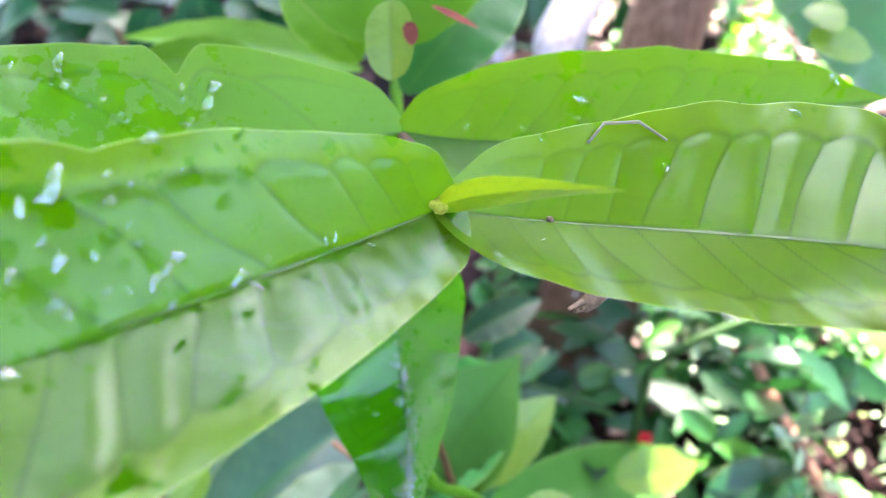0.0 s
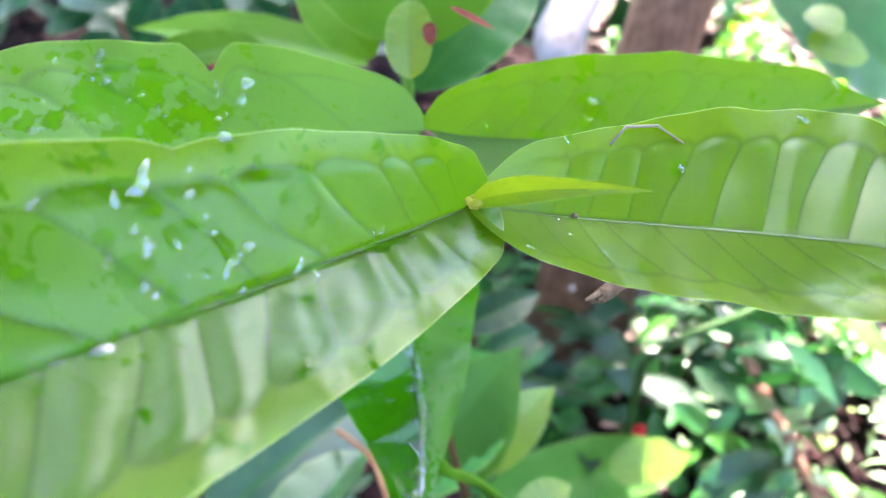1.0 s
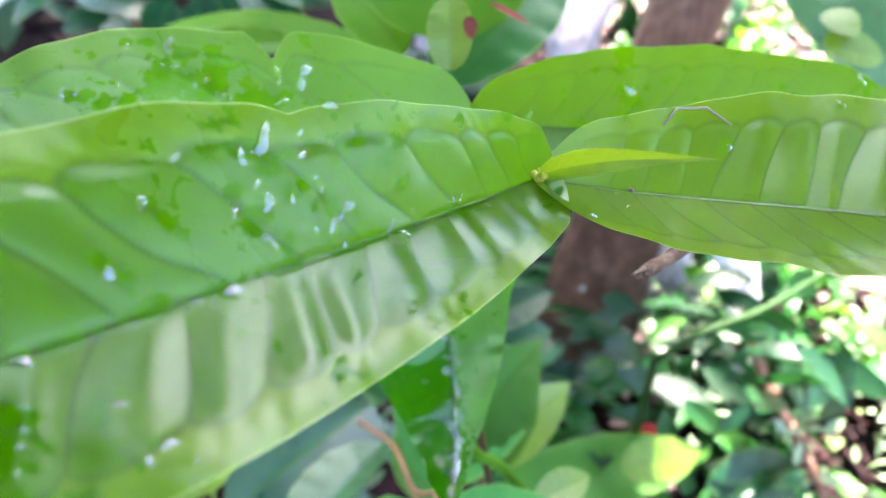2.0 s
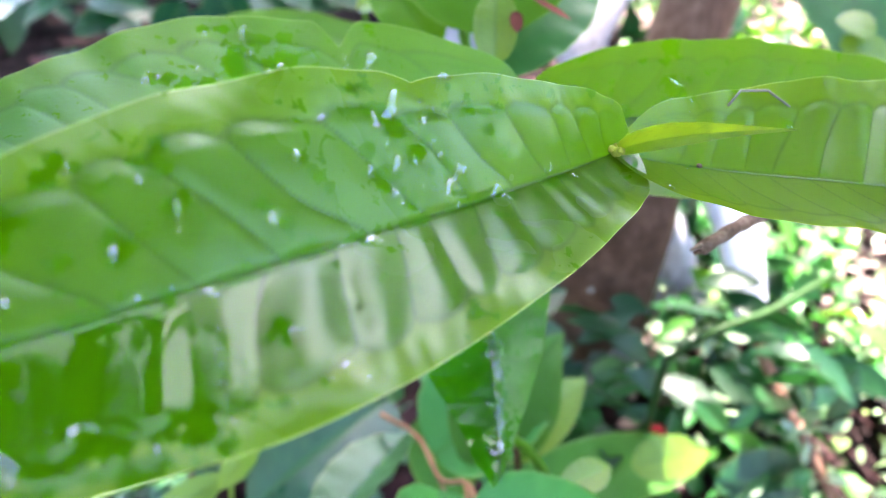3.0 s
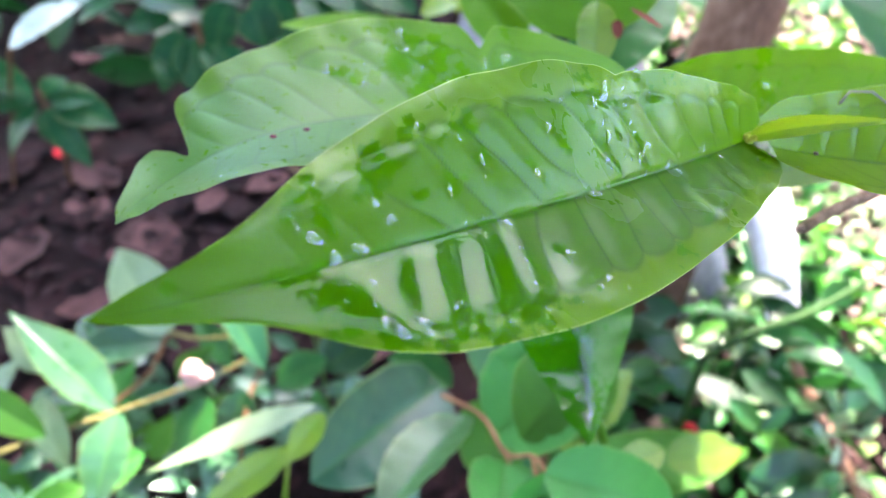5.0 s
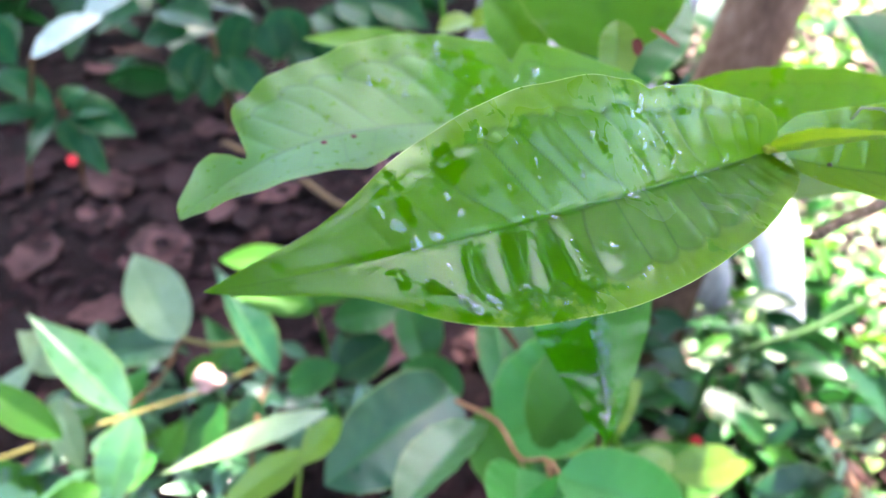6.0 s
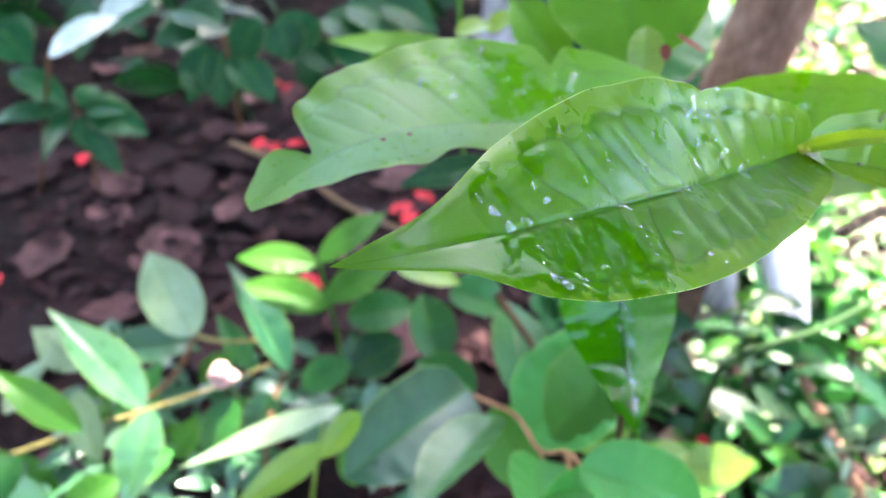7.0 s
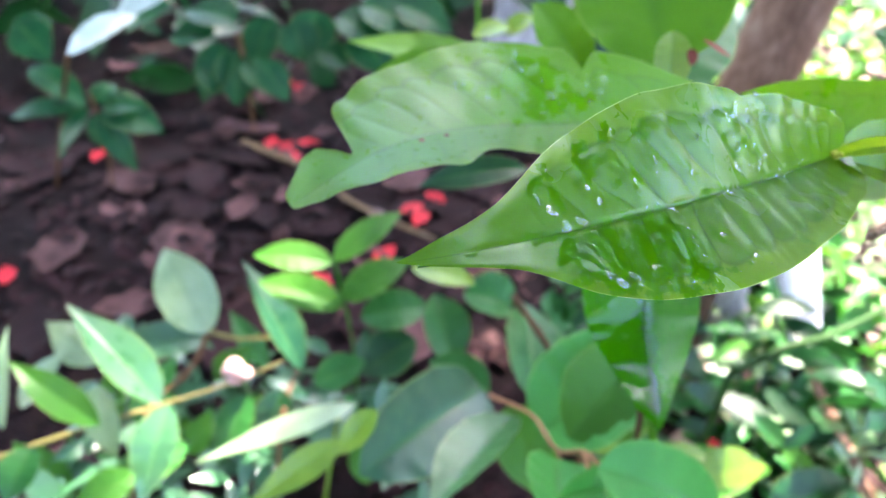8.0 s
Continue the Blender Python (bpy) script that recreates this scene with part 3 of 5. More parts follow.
while len(roof) < 6000:
    x, y, z = rng.uniform(-9, 9), rng.uniform(-9, 9), rng.uniform(4.6, 6.0)
    if light_gap(x, y, z) and rng.random() < 0.9:
        continue
    k = (z - 0.3) / SUN_DIR.z
    sx, sy = x - SUN_DIR.x * k, y - SUN_DIR.y * k
    if (-0.15 < sx < 1.9 + 0.5 * noise.noise((sx, sy * 1.5, 3.0)) and 0.0 < sy < 3.0 + 0.5 * noise.noise((sx * 1.5, sy, 7.0))) or (0.35 < sx < 1.9 and -0.6 < sy < 0.1) or (-1.3 < sx < 0.1 and 0.0 < sy < 1.0) or (sx - -0.66) ** 2 + (sy - 0.73) ** 2 < 0.2:
        continue
    if noise.noise((x * 0.75 + 3, y * 0.75, 1.5)) > 0.38:
        continue
    roof.append((x, y, z))
tagged(scattered_leaves("canopy", roof, 0.36, "teal", None, 0.5, 14), "unseen leaf roof added overhead, with gaps that shape the light", "trees", kind="stuff")

# ---- the shrub in front ----
shrub = thing("shrub", "wet green shrub twig with paired glossy quilted leaves", "plant")
stem_part("stem", shrub, [(-0.0163, 0.1142, 0.5492), (-0.0306, 0.1746, 0.5285), (-0.0320, 0.1950, 0.4900), (-0.0360, 0.2000, 0.4550), (-0.0360, 0.1900, 0.4200), (-0.0240, 0.1800, 0.3800), (-0.0050, 0.2000, 0.2000), (0.0100, 0.2200, -0.1000)], 0.0015, "twig", 1.1, "brown twig")
# where rain has wetted the blades: (along, across, radius in mm)
FRONT_WET = [(0.668, -0.65, 1.4), (0.676, -0.5, 1.2), (0.661, -0.56, 1.2), (0.665, -0.8, 0.9), (0.657, -0.81, 0.8), (0.657, -0.68, 0.9), (0.688, -0.49, 0.6), (0.726, -0.86, 1.0), (0.738, -0.8, 0.9), (0.722, -0.7, 0.7), (0.749, -0.75, 0.8), (0.753, -0.66, 0.6), (0.726, -0.42, 1.0), (0.722, -0.32, 0.7), (0.722, -0.51, 0.9), (0.619, -0.85, 0.9), (0.626, -0.78, 0.8), (0.611, -0.79, 0.7), (0.561, -0.74, 0.9), (0.572, -0.66, 1.3), (0.565, -0.62, 1.0), (0.58, -0.7, 0.7), (0.565, -0.42, 0.9), (0.561, -0.46, 0.7), (0.603, -0.36, 0.7), (0.603, -0.41, 0.6), (0.607, -0.26, 0.7), (0.599, -0.29, 0.7), (0.63, -0.34, 0.7), (0.511, -0.26, 0.6), (0.503, -0.17, 0.8), (0.503, -0.12, 0.6)]
FRONT_WET_B = [(0.473, -0.42, 0.8), (0.465, -0.31, 0.7), (0.469, -0.38, 0.8), (0.476, -0.5, 0.6), (0.426, -0.42, 0.6), (0.403, -0.21, 0.6), (0.396, -0.15, 0.6), (0.384, -0.46, 0.9), (0.369, -0.54, 0.6), (0.353, -0.3, 0.8), (0.457, -0.02, 0.6), (0.73, 0.21, 0.8), (0.722, 0.3, 1.3), (0.707, 0.21, 1.1), (0.734, 0.49, 1.1), (0.745, 0.62, 0.7), (0.718, 0.49, 1.0), (0.692, 0.23, 1.0), (0.684, 0.23, 1.0), (0.68, 0.33, 0.7), (0.695, 0.34, 0.7), (0.741, 0.83, 0.9), (0.722, 0.71, 1.0), (0.753, 0.91, 0.6), (0.715, 0.85, 1.4), (0.695, 0.81, 1.3), (0.676, 0.73, 1.1), (0.653, 0.68, 1.0), (0.645, 0.78, 1.1), (0.626, 0.84, 1.0), (0.665, 0.84, 1.4), (0.645, 0.88, 1.1)]
FRONT_WET_C = [(0.619, 0.81, 0.6), (0.603, 0.85, 0.6), (0.63, 0.3, 0.5), (0.638, 0.41, 0.7), (0.638, 0.48, 0.6), (0.642, 0.59, 0.6), (0.653, 0.64, 0.6), (0.672, 0.38, 0.5), (0.538, 0.35, 0.5), (0.538, 0.41, 0.8), (0.542, 0.5, 0.6), (0.572, 0.31, 0.3), (0.58, 0.49, 0.3), (0.588, 0.62, 0.3), (0.58, 0.84, 0.5), (0.561, 0.81, 0.4), (0.538, 0.8, 0.4), (0.288, 0.05, 1.1), (0.3, 0.01, 0.7), (0.28, 0.06, 0.7), (0.215, 0.07, 1.0), (0.192, 0.06, 0.9), (0.227, 0.06, 0.6), (0.342, -0.05, 1.1), (0.342, 0.03, 0.8), (0.361, 0.03, 0.9), (0.353, 0.05, 0.7), (0.357, -0.16, 0.7), (0.357, -0.24, 0.5), (0.353, -0.1, 0.5), (0.373, -0.19, 0.6), (0.369, -0.32, 0.4)]
FRONT_WET_D = [(0.376, -0.44, 0.9), (0.384, -0.4, 0.7), (0.373, -0.51, 0.6), (0.392, -0.61, 1.5), (0.403, -0.71, 1.2), (0.411, -0.72, 1.0), (0.376, -0.69, 0.7), (0.415, -0.26, 1.1), (0.407, -0.32, 1.1), (0.415, -0.35, 0.8), (0.423, -0.48, 0.8), (0.407, -0.21, 0.8), (0.357, -0.41, 0.7), (0.365, -0.48, 0.6), (0.315, -0.7, 0.4), (0.311, -0.82, 0.6), (0.327, -0.91, 0.4), (0.269, -0.84, 0.4), (0.323, 0.21, 0.6), (0.315, 0.26, 0.6), (0.4, -0.11, 0.8)]
# wet area, enlarged to take the pale sky sheen off this half
FRONT_WET_E = [(0.741, 0.36, 2.6), (0.703, 0.25, 2.8), (0.688, 0.45, 3.2), (0.657, 0.53, 2.6), (0.692, 0.66, 2.8), (0.726, 0.58, 2.6), (0.655, 0.3, 2.2), (0.640, 0.66, 2.0), (0.645, 0.5, 7.0), (0.605, 0.62, 5.0), (0.610, 0.3, 4.6)]
FRONT_GROOVE = [(0.30 + 0.0125 * i, 0.012 * math.sin(2.3 * i), 0.75 + 0.25 * math.sin(1.7 * i)) for i in range(40)]
MATE_WET = [(0.28, 0.51, 1.1), (0.284, 0.56, 0.8), (0.127, 0.94, 0.4), (0.127, 0.45, 0.5), (0.123, -0.02, 0.4), (0.058, -0.79, 0.4), (0.438, 0.91, 0.5), (0.457, 0.94, 0.5), (0.438, -0.24, 0.5)]
REAR_WET = [(0.4, -0.45, 1.3), (0.38, -0.38, 1.5), (0.319, -0.68, 2.3), (0.315, -0.48, 2.8), (0.284, -0.41, 3.5), (0.257, -0.64, 2.7), (0.303, -0.2, 3.1), (0.261, -0.25, 3.1), (0.292, -0.76, 2.0), (0.223, -0.36, 2.3), (0.207, -0.29, 2.0), (0.411, -0.49, 1.0), (0.438, -0.52, 1.0), (0.261, -0.79, 1.6), (0.231, -0.5, 1.4), (0.315, -0.57, 3.2), (0.28, -0.56, 2.4), (0.338, -0.49, 2.6), (0.403, -0.39, 1.7), (0.373, -0.38, 1.8), (0.303, -0.84, 1.1), (0.33, -0.89, 1.2), (0.257, -0.49, 1.6), (0.242, -0.35, 1.2), (0.419, -0.48, 1.3), (0.188, -0.44, 1.0), (0.296, -0.4, 2.4), (0.353, -0.89, 1.0)]
REAR_MATE_WET = [(0.353, 0.44, 2.4), (0.376, 0.33, 2.1), (0.35, 0.19, 2.1), (0.338, 0.88, 2.6), (0.33, 0.76, 1.7), (0.246, 0.09, 1.8), (0.131, 0.16, 0.8), (0.887, 0.79, 2.2)]
HANG_WET = [(u, across, 6.5) for u in (0.4, 0.46, 0.52, 0.58, 0.64, 0.7, 0.76, 0.82, 0.88, 0.93) for across in (-0.25, -0.55, -0.85)] + [(u, 0.1, 1.5) for u in (0.6, 0.68, 0.76, 0.84, 0.92)]
REAR_KNOTS = [0, 0.015, 0.06, 0.16, 0.26, 0.36, 0.46, 0.56, 0.64, 0.70, 0.725, 0.745, 0.757, 0.768, 0.785, 0.81, 0.84, 0.875, 0.91, 0.95, 1.0]
FRONT = Blade([(-0.0163, 0.1142, 0.5501), (-0.027, 0.1069, 0.5484), (-0.0969, 0.0139, 0.5794), (-0.1189, 0.0199, 0.5699)], -0.483, 0.362, 0.720, 0.655, [0.0087, 0.0118, 0.015, 0.0195, 0.0216, 0.0171, 0.0042, 0.0012], [0.0129, 0.0126, 0.0157, 0.0206, 0.0245, 0.0179, 0.0065, 0.0024], unfold=1.107, lobe=0.0038, rounded=0.10, curl=0.116, veins=(21, 17), slant=(0.06, 0.10), quilt=0.00066, calm=(0.64, 1.0), soft=True, crisp=0.13, crack=(0.00003, 0.00010), start=(0.24, 0.11), groove=0.0004, smooth_from=0.82, bites=[(0.365, 0.03, 0.07, False)], wet=FRONT_WET + FRONT_WET_B + FRONT_WET_C + FRONT_WET_D + FRONT_WET_E + FRONT_GROOVE)
MATE = Blade([(-0.0163, 0.1142, 0.5501), (0.023, 0.1247, 0.5362), (0.083, 0.1172, 0.5488), (0.1222, 0.086, 0.5404)], 0.196, -0.967, 0.377, 0.644, [0.0059, 0.0114, 0.0162, 0.0251, 0.0311, 0.0219, 0.0123, 0.0058], [0.0116, 0.0158, 0.0215, 0.0288, 0.0334, 0.0205, 0.0113, 0.0049], unfold=0.697, lobe=0.0010, rounded=0.10, curl=0.029, veins=(19, 19), slant=(0.07, 0.07), quilt=0.00040, calm=(1.0, 0.25), crisp=0.10, crack=(0.00011, 0.00003), start=(0.16, 0.12), loop=(0.70, 0.07), wet=MATE_WET)
REAR = Blade([(-0.0306, 0.1746, 0.5303), (-0.1277, 0.1468, 0.5305), (-0.1265, 0.1014, 0.5599), (-0.1626, 0.0884, 0.5312)], -0.506, 1.023, 0.200, 0.158, [0.0097, 0.0188, 0.0246, 0.0247, 0.0138, 0.0122, 0.0167, 0.0215, 0.0195, 0.0180, 0.0168, 0.0165, 0.0165, 0.0165, 0.0165, 0.0158, 0.0135, 0.0110, 0.0115], [0.0154, 0.0186, 0.0270, 0.0296, 0.0347, 0.0335, 0.0323, 0.0312, 0.0290, 0.0284, 0.0272, 0.0255, 0.0228, 0.0150, 0.0048, 0.0120, 0.0182, 0.0180, 0.0145], knots=REAR_KNOTS, unfold=0.492, lobe=0.0002, rounded=0.08, bites=[(0.195, 0.028, 0.3, False)], blunt=0.0114, skew=0.004, veins=(12, 12), slant=(0.14, 0.14), quilt=0.00030, calm=(0.5, 1.0), crisp=0.12, crack=(0.00005, 0.00005), wet=REAR_WET)
REAR_MATE = Blade([(-0.0306, 0.1746, 0.5303), (0.0074, 0.1912, 0.5129), (0.0594, 0.2, 0.5237), (0.106, 0.2139, 0.5216)], 0.489, -0.076, 0.542, 0.400, [0.012, 0.0143, 0.0197, 0.0232, 0.0226, 0.0176, 0.0125, 0.004], [0.0077, 0.0165, 0.0251, 0.0297, 0.0276, 0.0201, 0.0099, 0.0026], unfold=-0.028, lobe=0.0016, rounded=0.08, veins=(12, 12), slant=(0.14, 0.14), quilt=0.0003, crack=(0.00008, 0.00008), wet=REAR_MATE_WET)
HANG = Blade([(-0.03, 0.178, 0.505), (-0.053, 0.21, 0.4392), (-0.0231, 0.1498, 0.4133), (-0.0336, 0.1202, 0.4197)], -0.235, 0.807, 0.479, 0.490, [0.0114, 0.0198, 0.0253, 0.0256, 0.0255, 0.0205, 0.0095, 0.003], [0.011, 0.0189, 0.0262, 0.0315, 0.0282, 0.0195, 0.0115, 0.0079], up=(0, -0.9, 0.43), unfold=-0.033, rounded=0.08, lobe=0.002, veins=(10, 10), quilt=0.00015, wet=HANG_WET)
for b, mat, rows, rad, under, label in (
    (FRONT, "main", 420, 0.0009, 2.6, "wet bright-green pointed leaf with sunken veins"),
    (MATE, "mate", 380, 0.0010, 1.6, "bright-green leaf with puckered side veins"),
    (REAR, "back", 240, 0.0009, 1.3, "green leaf with a nibbled tip"),
    (REAR_MATE, "rearmate", 160, 0.0009, 0.8, "smooth light-green leaf"),
    (HANG, "hang", 160, 0.0009, 0.8, "dark glossy hanging leaf"),
):
    ob = b.build("leaf", shrub, mat, rows, 44, label)
    b.midrib(ob, rad, -rad * under)
young = Blade([(-0.0163, 0.1142, 0.5505), (-0.009, 0.109, 0.5572), (0.0, 0.104, 0.5612), (0.0087, 0.0985, 0.5645)], 0.9, -0.2, 0.35, 0.35, [0.0008, 0.0016, 0.0026, 0.0029, 0.0023, 0.0014, 0.0007, 0.0003], [0.0008, 0.0014, 0.0018, 0.002, 0.0017, 0.0011, 0.0006, 0.0003], quilt=0.0, ripple=0.0001)
young.build("leaf", shrub, "bud", 60, 10, "narrow young yellow-green leaf")


# ---- water on the leaves ----
def water_on(b, drops, label, stretch=1.35, seed=1):
    """Flat uneven drops lying on a blade: (along, across, radius in mm) each."""
    rng = random.Random(seed)
    verts, faces = [], []
    for u, s, r in drops:
        r *= 0.00075 * rng.uniform(0.75, 1.35)
        us, ss = np.array([u, min(u + 0.006, 0.999), u]), np.array([s, s, s + 0.02 if s < 0.95 else s - 0.02])
        p, _ = b.surface(us, ss)
        du, dv = p[1] - p[0], (p[2] - p[0]) * (1 if s < 0.95 else -1)
        du /= np.linalg.norm(du)
        n = np.cross(du, dv)
        n /= np.linalg.norm(n)
        _, _, _, face = b.rib(np.array([u]))
        if n @ face[0] < 0:
            n = -n
        dv = np.cross(n, du)
        turn = rng.uniform(-0.5, 0.5) + (1.1 if s < 0 else -0.9)
        ax, ay = math.cos(turn) * du + math.sin(turn) * dv, math.cos(turn) * dv - math.sin(turn) * du
        k = rng.uniform(0.9, stretch)
        ph = [rng.uniform(0, 6.28) for _ in range(3)]
        base = len(verts)
        sides = 14
        for ring, (q, hgt) in enumerate(((1.0, -0.04), (0.92, 0.06), (0.7, 0.14), (0.35, 0.17))):
            for i in range(sides):
                a = i * math.tau / sides
                wob = 1.1 + 0.24 * math.sin(2 * a + ph[0]) + 0.16 * math.sin(3 * a + ph[1]) + 0.09 * math.sin(5 * a + ph[2])
                verts.append(p[0] + ax * (math.cos(a) * r * q * k * wob) + ay * (math.sin(a) * r * q * wob / k) + n * (hgt * min(r, 0.0016) * (1.9 + 0.5 * math.sin(2 * a + ph[2]) + 0.35 * math.sin(3 * a - ph[0]))))
        verts.append(p[0] + n * 0.34 * min(r, 0.0016))
        for ring in range(3):
            for i in range(sides):
                j = (i + 1) % sides
                faces.append((base + ring * sides + i, base + ring * sides + j, base + (ring + 1) * sides + j, base + (ring + 1) * sides + i))
        for i in range(sides):
            faces.append((base + 3 * sides + i, base + 3 * sides + (i + 1) % sides, base + 4 * sides))
    me = bpy.data.meshes.new("water_drops")
    me.from_pydata([tuple(v) for v in verts], [], faces)
    me.polygons.foreach_set("use_smooth", np.ones(len(faces), bool))
    me.materials.append(MATS["water"])
    me.update()
    return tagged(new("water_drops", me), label, "water", kind="stuff")


water_on(FRONT, [(0.749, -0.56, 1.0), (0.738, -0.31, 1.2), (0.726, -0.05, 1.2), (0.703, -0.06, 1.1), (0.676, -0.39, 1.0), (0.668, -0.22, 1.2), (0.565, -0.41, 0.7), (0.569, -0.29, 0.5), (0.607, -0.3, 0.5), (0.511, -0.22, 1.0), (0.48, -0.51, 1.2), (0.403, -0.38, 1.2), (0.707, 0.78, 1.9), (0.688, 0.7, 1.1), (0.688, 0.81, 0.6), (0.715, 0.7, 0.6), (0.707, 0.28, 0.5), (0.715, 0.5, 0.4), (0.726, 0.24, 0.3), (0.734, 0.45, 0.4), (0.649, 0.61, 0.7), (0.657, 0.62, 0.6), (0.576, 0.4, 0.6), (0.58, 0.49, 0.5), (0.534, 0.45, 1.0)], "clear rain drops lying on the wet green leaf", 1.6, 1)
water_on(FRONT, [(0.522, 0.75, 0.7), (0.534, 0.79, 0.5), (0.565, 0.04, 1.0), (0.584, -0.04, 0.5), (0.603, -0.04, 0.5), (0.645, 0.01, 0.5), (0.446, 0.03, 1.1), (0.469, 0.01, 0.6), (0.626, 0.84, 0.5), (0.588, 0.81, 0.5), (0.346, -0.21, 1.0), (0.292, 0.06, 0.7), (0.35, -0.02, 0.7), (0.58, -0.6, 0.5), (0.615, -0.78, 0.6), (0.722, -0.8, 0.5), (0.557, 0.84, 0.4), (0.515, 0.88, 0.5), (0.734, 0.23, 0.3), (0.676, 0.3, 0.3), (0.584, 0.6, 0.4), (0.572, 0.29, 0.4), (0.607, -0.26, 0.4), (0.361, -0.84, 0.5), (0.453, -0.7, 0.6)], "small rain drops along the sunken veins", 1.6, 2)
water_on(FRONT, [(0.411, -0.2, 1.2), (0.407, -0.14, 1.0), (0.392, -0.75, 1.6), (0.411, -0.66, 1.0), (0.4, -0.7, 0.7), (0.338, -0.26, 1.0), (0.357, -0.41, 0.6), (0.361, -0.52, 0.6), (0.384, -0.38, 0.7), (0.357, -0.17, 1.0), (0.3, -0.04, 1.1), (0.292, -0.04, 0.6), (0.215, -0.09, 0.7), (0.204, -0.09, 0.6), (0.169, 0.11, 0.7), (0.373, -0.17, 0.5), (0.365, -0.69, 0.7), (0.426, -0.38, 0.7), (0.4, -0.38, 0.7), (0.327, -0.99, 1.1), (0.407, -0.49, 0.6), (0.384, -0.19, 0.6), (0.315, -0.78, 0.4), (0.35, -0.75, 0.5), (0.277, 0.03, 0.4)], "clear rain drops near the leaf base", 1.6, 3)
water_on(MATE, [(0.127, 0.94, 0.6), (0.127, 0.45, 0.6), (0.119, -0.07, 0.5), (0.058, -0.79, 0.7), (0.284, 0.51, 0.8), (0.127, -0.3, 0.5), (0.438, 0.91, 0.8), (0.392, 0.36, 0.4), (0.127, 0.78, 0.4)], "few tiny rain drops on the puckered leaf", 1.6, 4)
water_on(REAR_MATE, [(0.361, 0.45, 1.8), (0.246, 0.14, 1.3), (0.131, 0.16, 1.1), (0.872, 0.75, 2.5), (0.357, 0.24, 1.2)], "few rain drops on the smooth leaf", 1.6, 5)
water_on(REAR, [(0.307, -0.85, 1.7), (0.392, -0.32, 0.9), (0.161, -0.6, 1.9), (0.169, -0.46, 1.6), (0.246, -0.02, 1.1), (0.83, 0.9, 0.5), (0.764, 0.85, 0.5), (0.788, 0.76, 0.5), (0.196, -0.4, 1.0), (0.288, -0.49, 0.9), (0.288, -0.14, 0.9), (0.257, -0.42, 0.7)], "rain water in the crease of the nibbled leaf", 1.6, 6)
water_on(REAR, [(0.449, -0.54, 1.8), (0.434, -0.52, 1.2), (0.192, -0.82, 1.1), (0.192, -0.69, 1.0), (0.188, -0.4, 1.0), (0.353, -0.84, 0.9), (0.307, -0.66, 1.1), (0.273, -0.54, 0.8), (0.38, -0.52, 0.7), (0.319, -0.68, 0.8), (0.254, -0.35, 0.7), (0.4, -0.32, 0.8)], "shining rain patches on the nibbled leaf", 1.6, 7)
water_on(HANG, [(0.441, -0.02, 2.2), (0.459, 0.0, 2.5), (0.474, 0.03, 2.8), (0.489, 0.06, 3.0), (0.506, 0.08, 3.3), (0.521, 0.11, 3.6), (0.539, -0.02, 2.2), (0.556, 0.0, 2.5), (0.571, 0.03, 2.8), (0.584, 0.06, 3.0), (0.599, 0.09, 3.3), (0.614, 0.11, 3.6), (0.632, -0.02, 2.2), (0.644, -0.01, 2.5), (0.659, 0.02, 2.8), (0.674, 0.05, 3.0), (0.687, 0.08, 3.3), (0.699, -0.06, 3.6), (0.714, -0.04, 2.2), (0.727, -0.01, 2.5), (0.739, 0.02, 2.7), (0.754, 0.05, 3.0), (0.767, 0.1, 3.3), (0.777, -0.08, 3.6), (0.789, -0.05, 2.2), (0.802, -0.02, 2.4), (0.815, 0.02, 2.7), (0.827, 0.07, 3.0), (0.837, 0.12, 3.3), (0.847, -0.11, 3.4), (0.86, -0.08, 2.1), (0.87, -0.03, 2.4)], "rain water running down the hanging leaf's midrib", 1.5, 8)

# a bent straw and a crumb lying on the puckered leaf
straw_on, _ = MATE.surface(np.array([0.188, 0.208, 0.251, 0.286]), np.array([0.79, 0.94, 0.89, 0.72]))
_, _, _, mate_up = MATE.rib(np.array([0.22]))
straw_bm = bmesh.new()
tube(straw_bm, [p + mate_up[0] * h for p, h in zip(straw_on, (0.0004, 0.0010, 0.0010, 0.0004))], [0.00028, 0.0003, 0.0003, 0.00022], 6)
tagged(part("straw", straw_bm, "drystraw", None), "thin bent dry straw lying on a leaf", "straw")


def ball(name, parent, centre, radius, material, label="", flat=0.9, seed=0.0):
    bm = bmesh.new()
    bmesh.ops.create_uvsphere(bm, u_segments=16, v_segments=10, radius=radius)
    for v in bm.verts:
        v.co *= 1 + 0.12 * noise.noise(v.co / radius * 1.3 + Vector((seed, 0, 0)))
        v.co.z *= flat
        v.co += Vector(centre)
    return part(name, bm, material, parent, label)


crumb_on, _ = MATE.surface(np.array([0.143]), np.array([0.012]))
for at_u, at_s in ((0.56, 0.14), (0.635, 0.10)):
    mark_on, _ = REAR.surface(np.array([at_u]), np.array([at_s]))
    ball("gnaw_mark", shrub, tuple(mark_on[0]), 0.0009, "rust", "brown gnawed mark on the nibbled leaf", 0.35)
tagged(ball("crumb", None, tuple(crumb_on[0] + mate_up[0] * 0.0003), 0.0006, "deadwood", "", 0.7), "tiny brown crumb of bark on a leaf", "crumb")
bud_bm = bmesh.new()
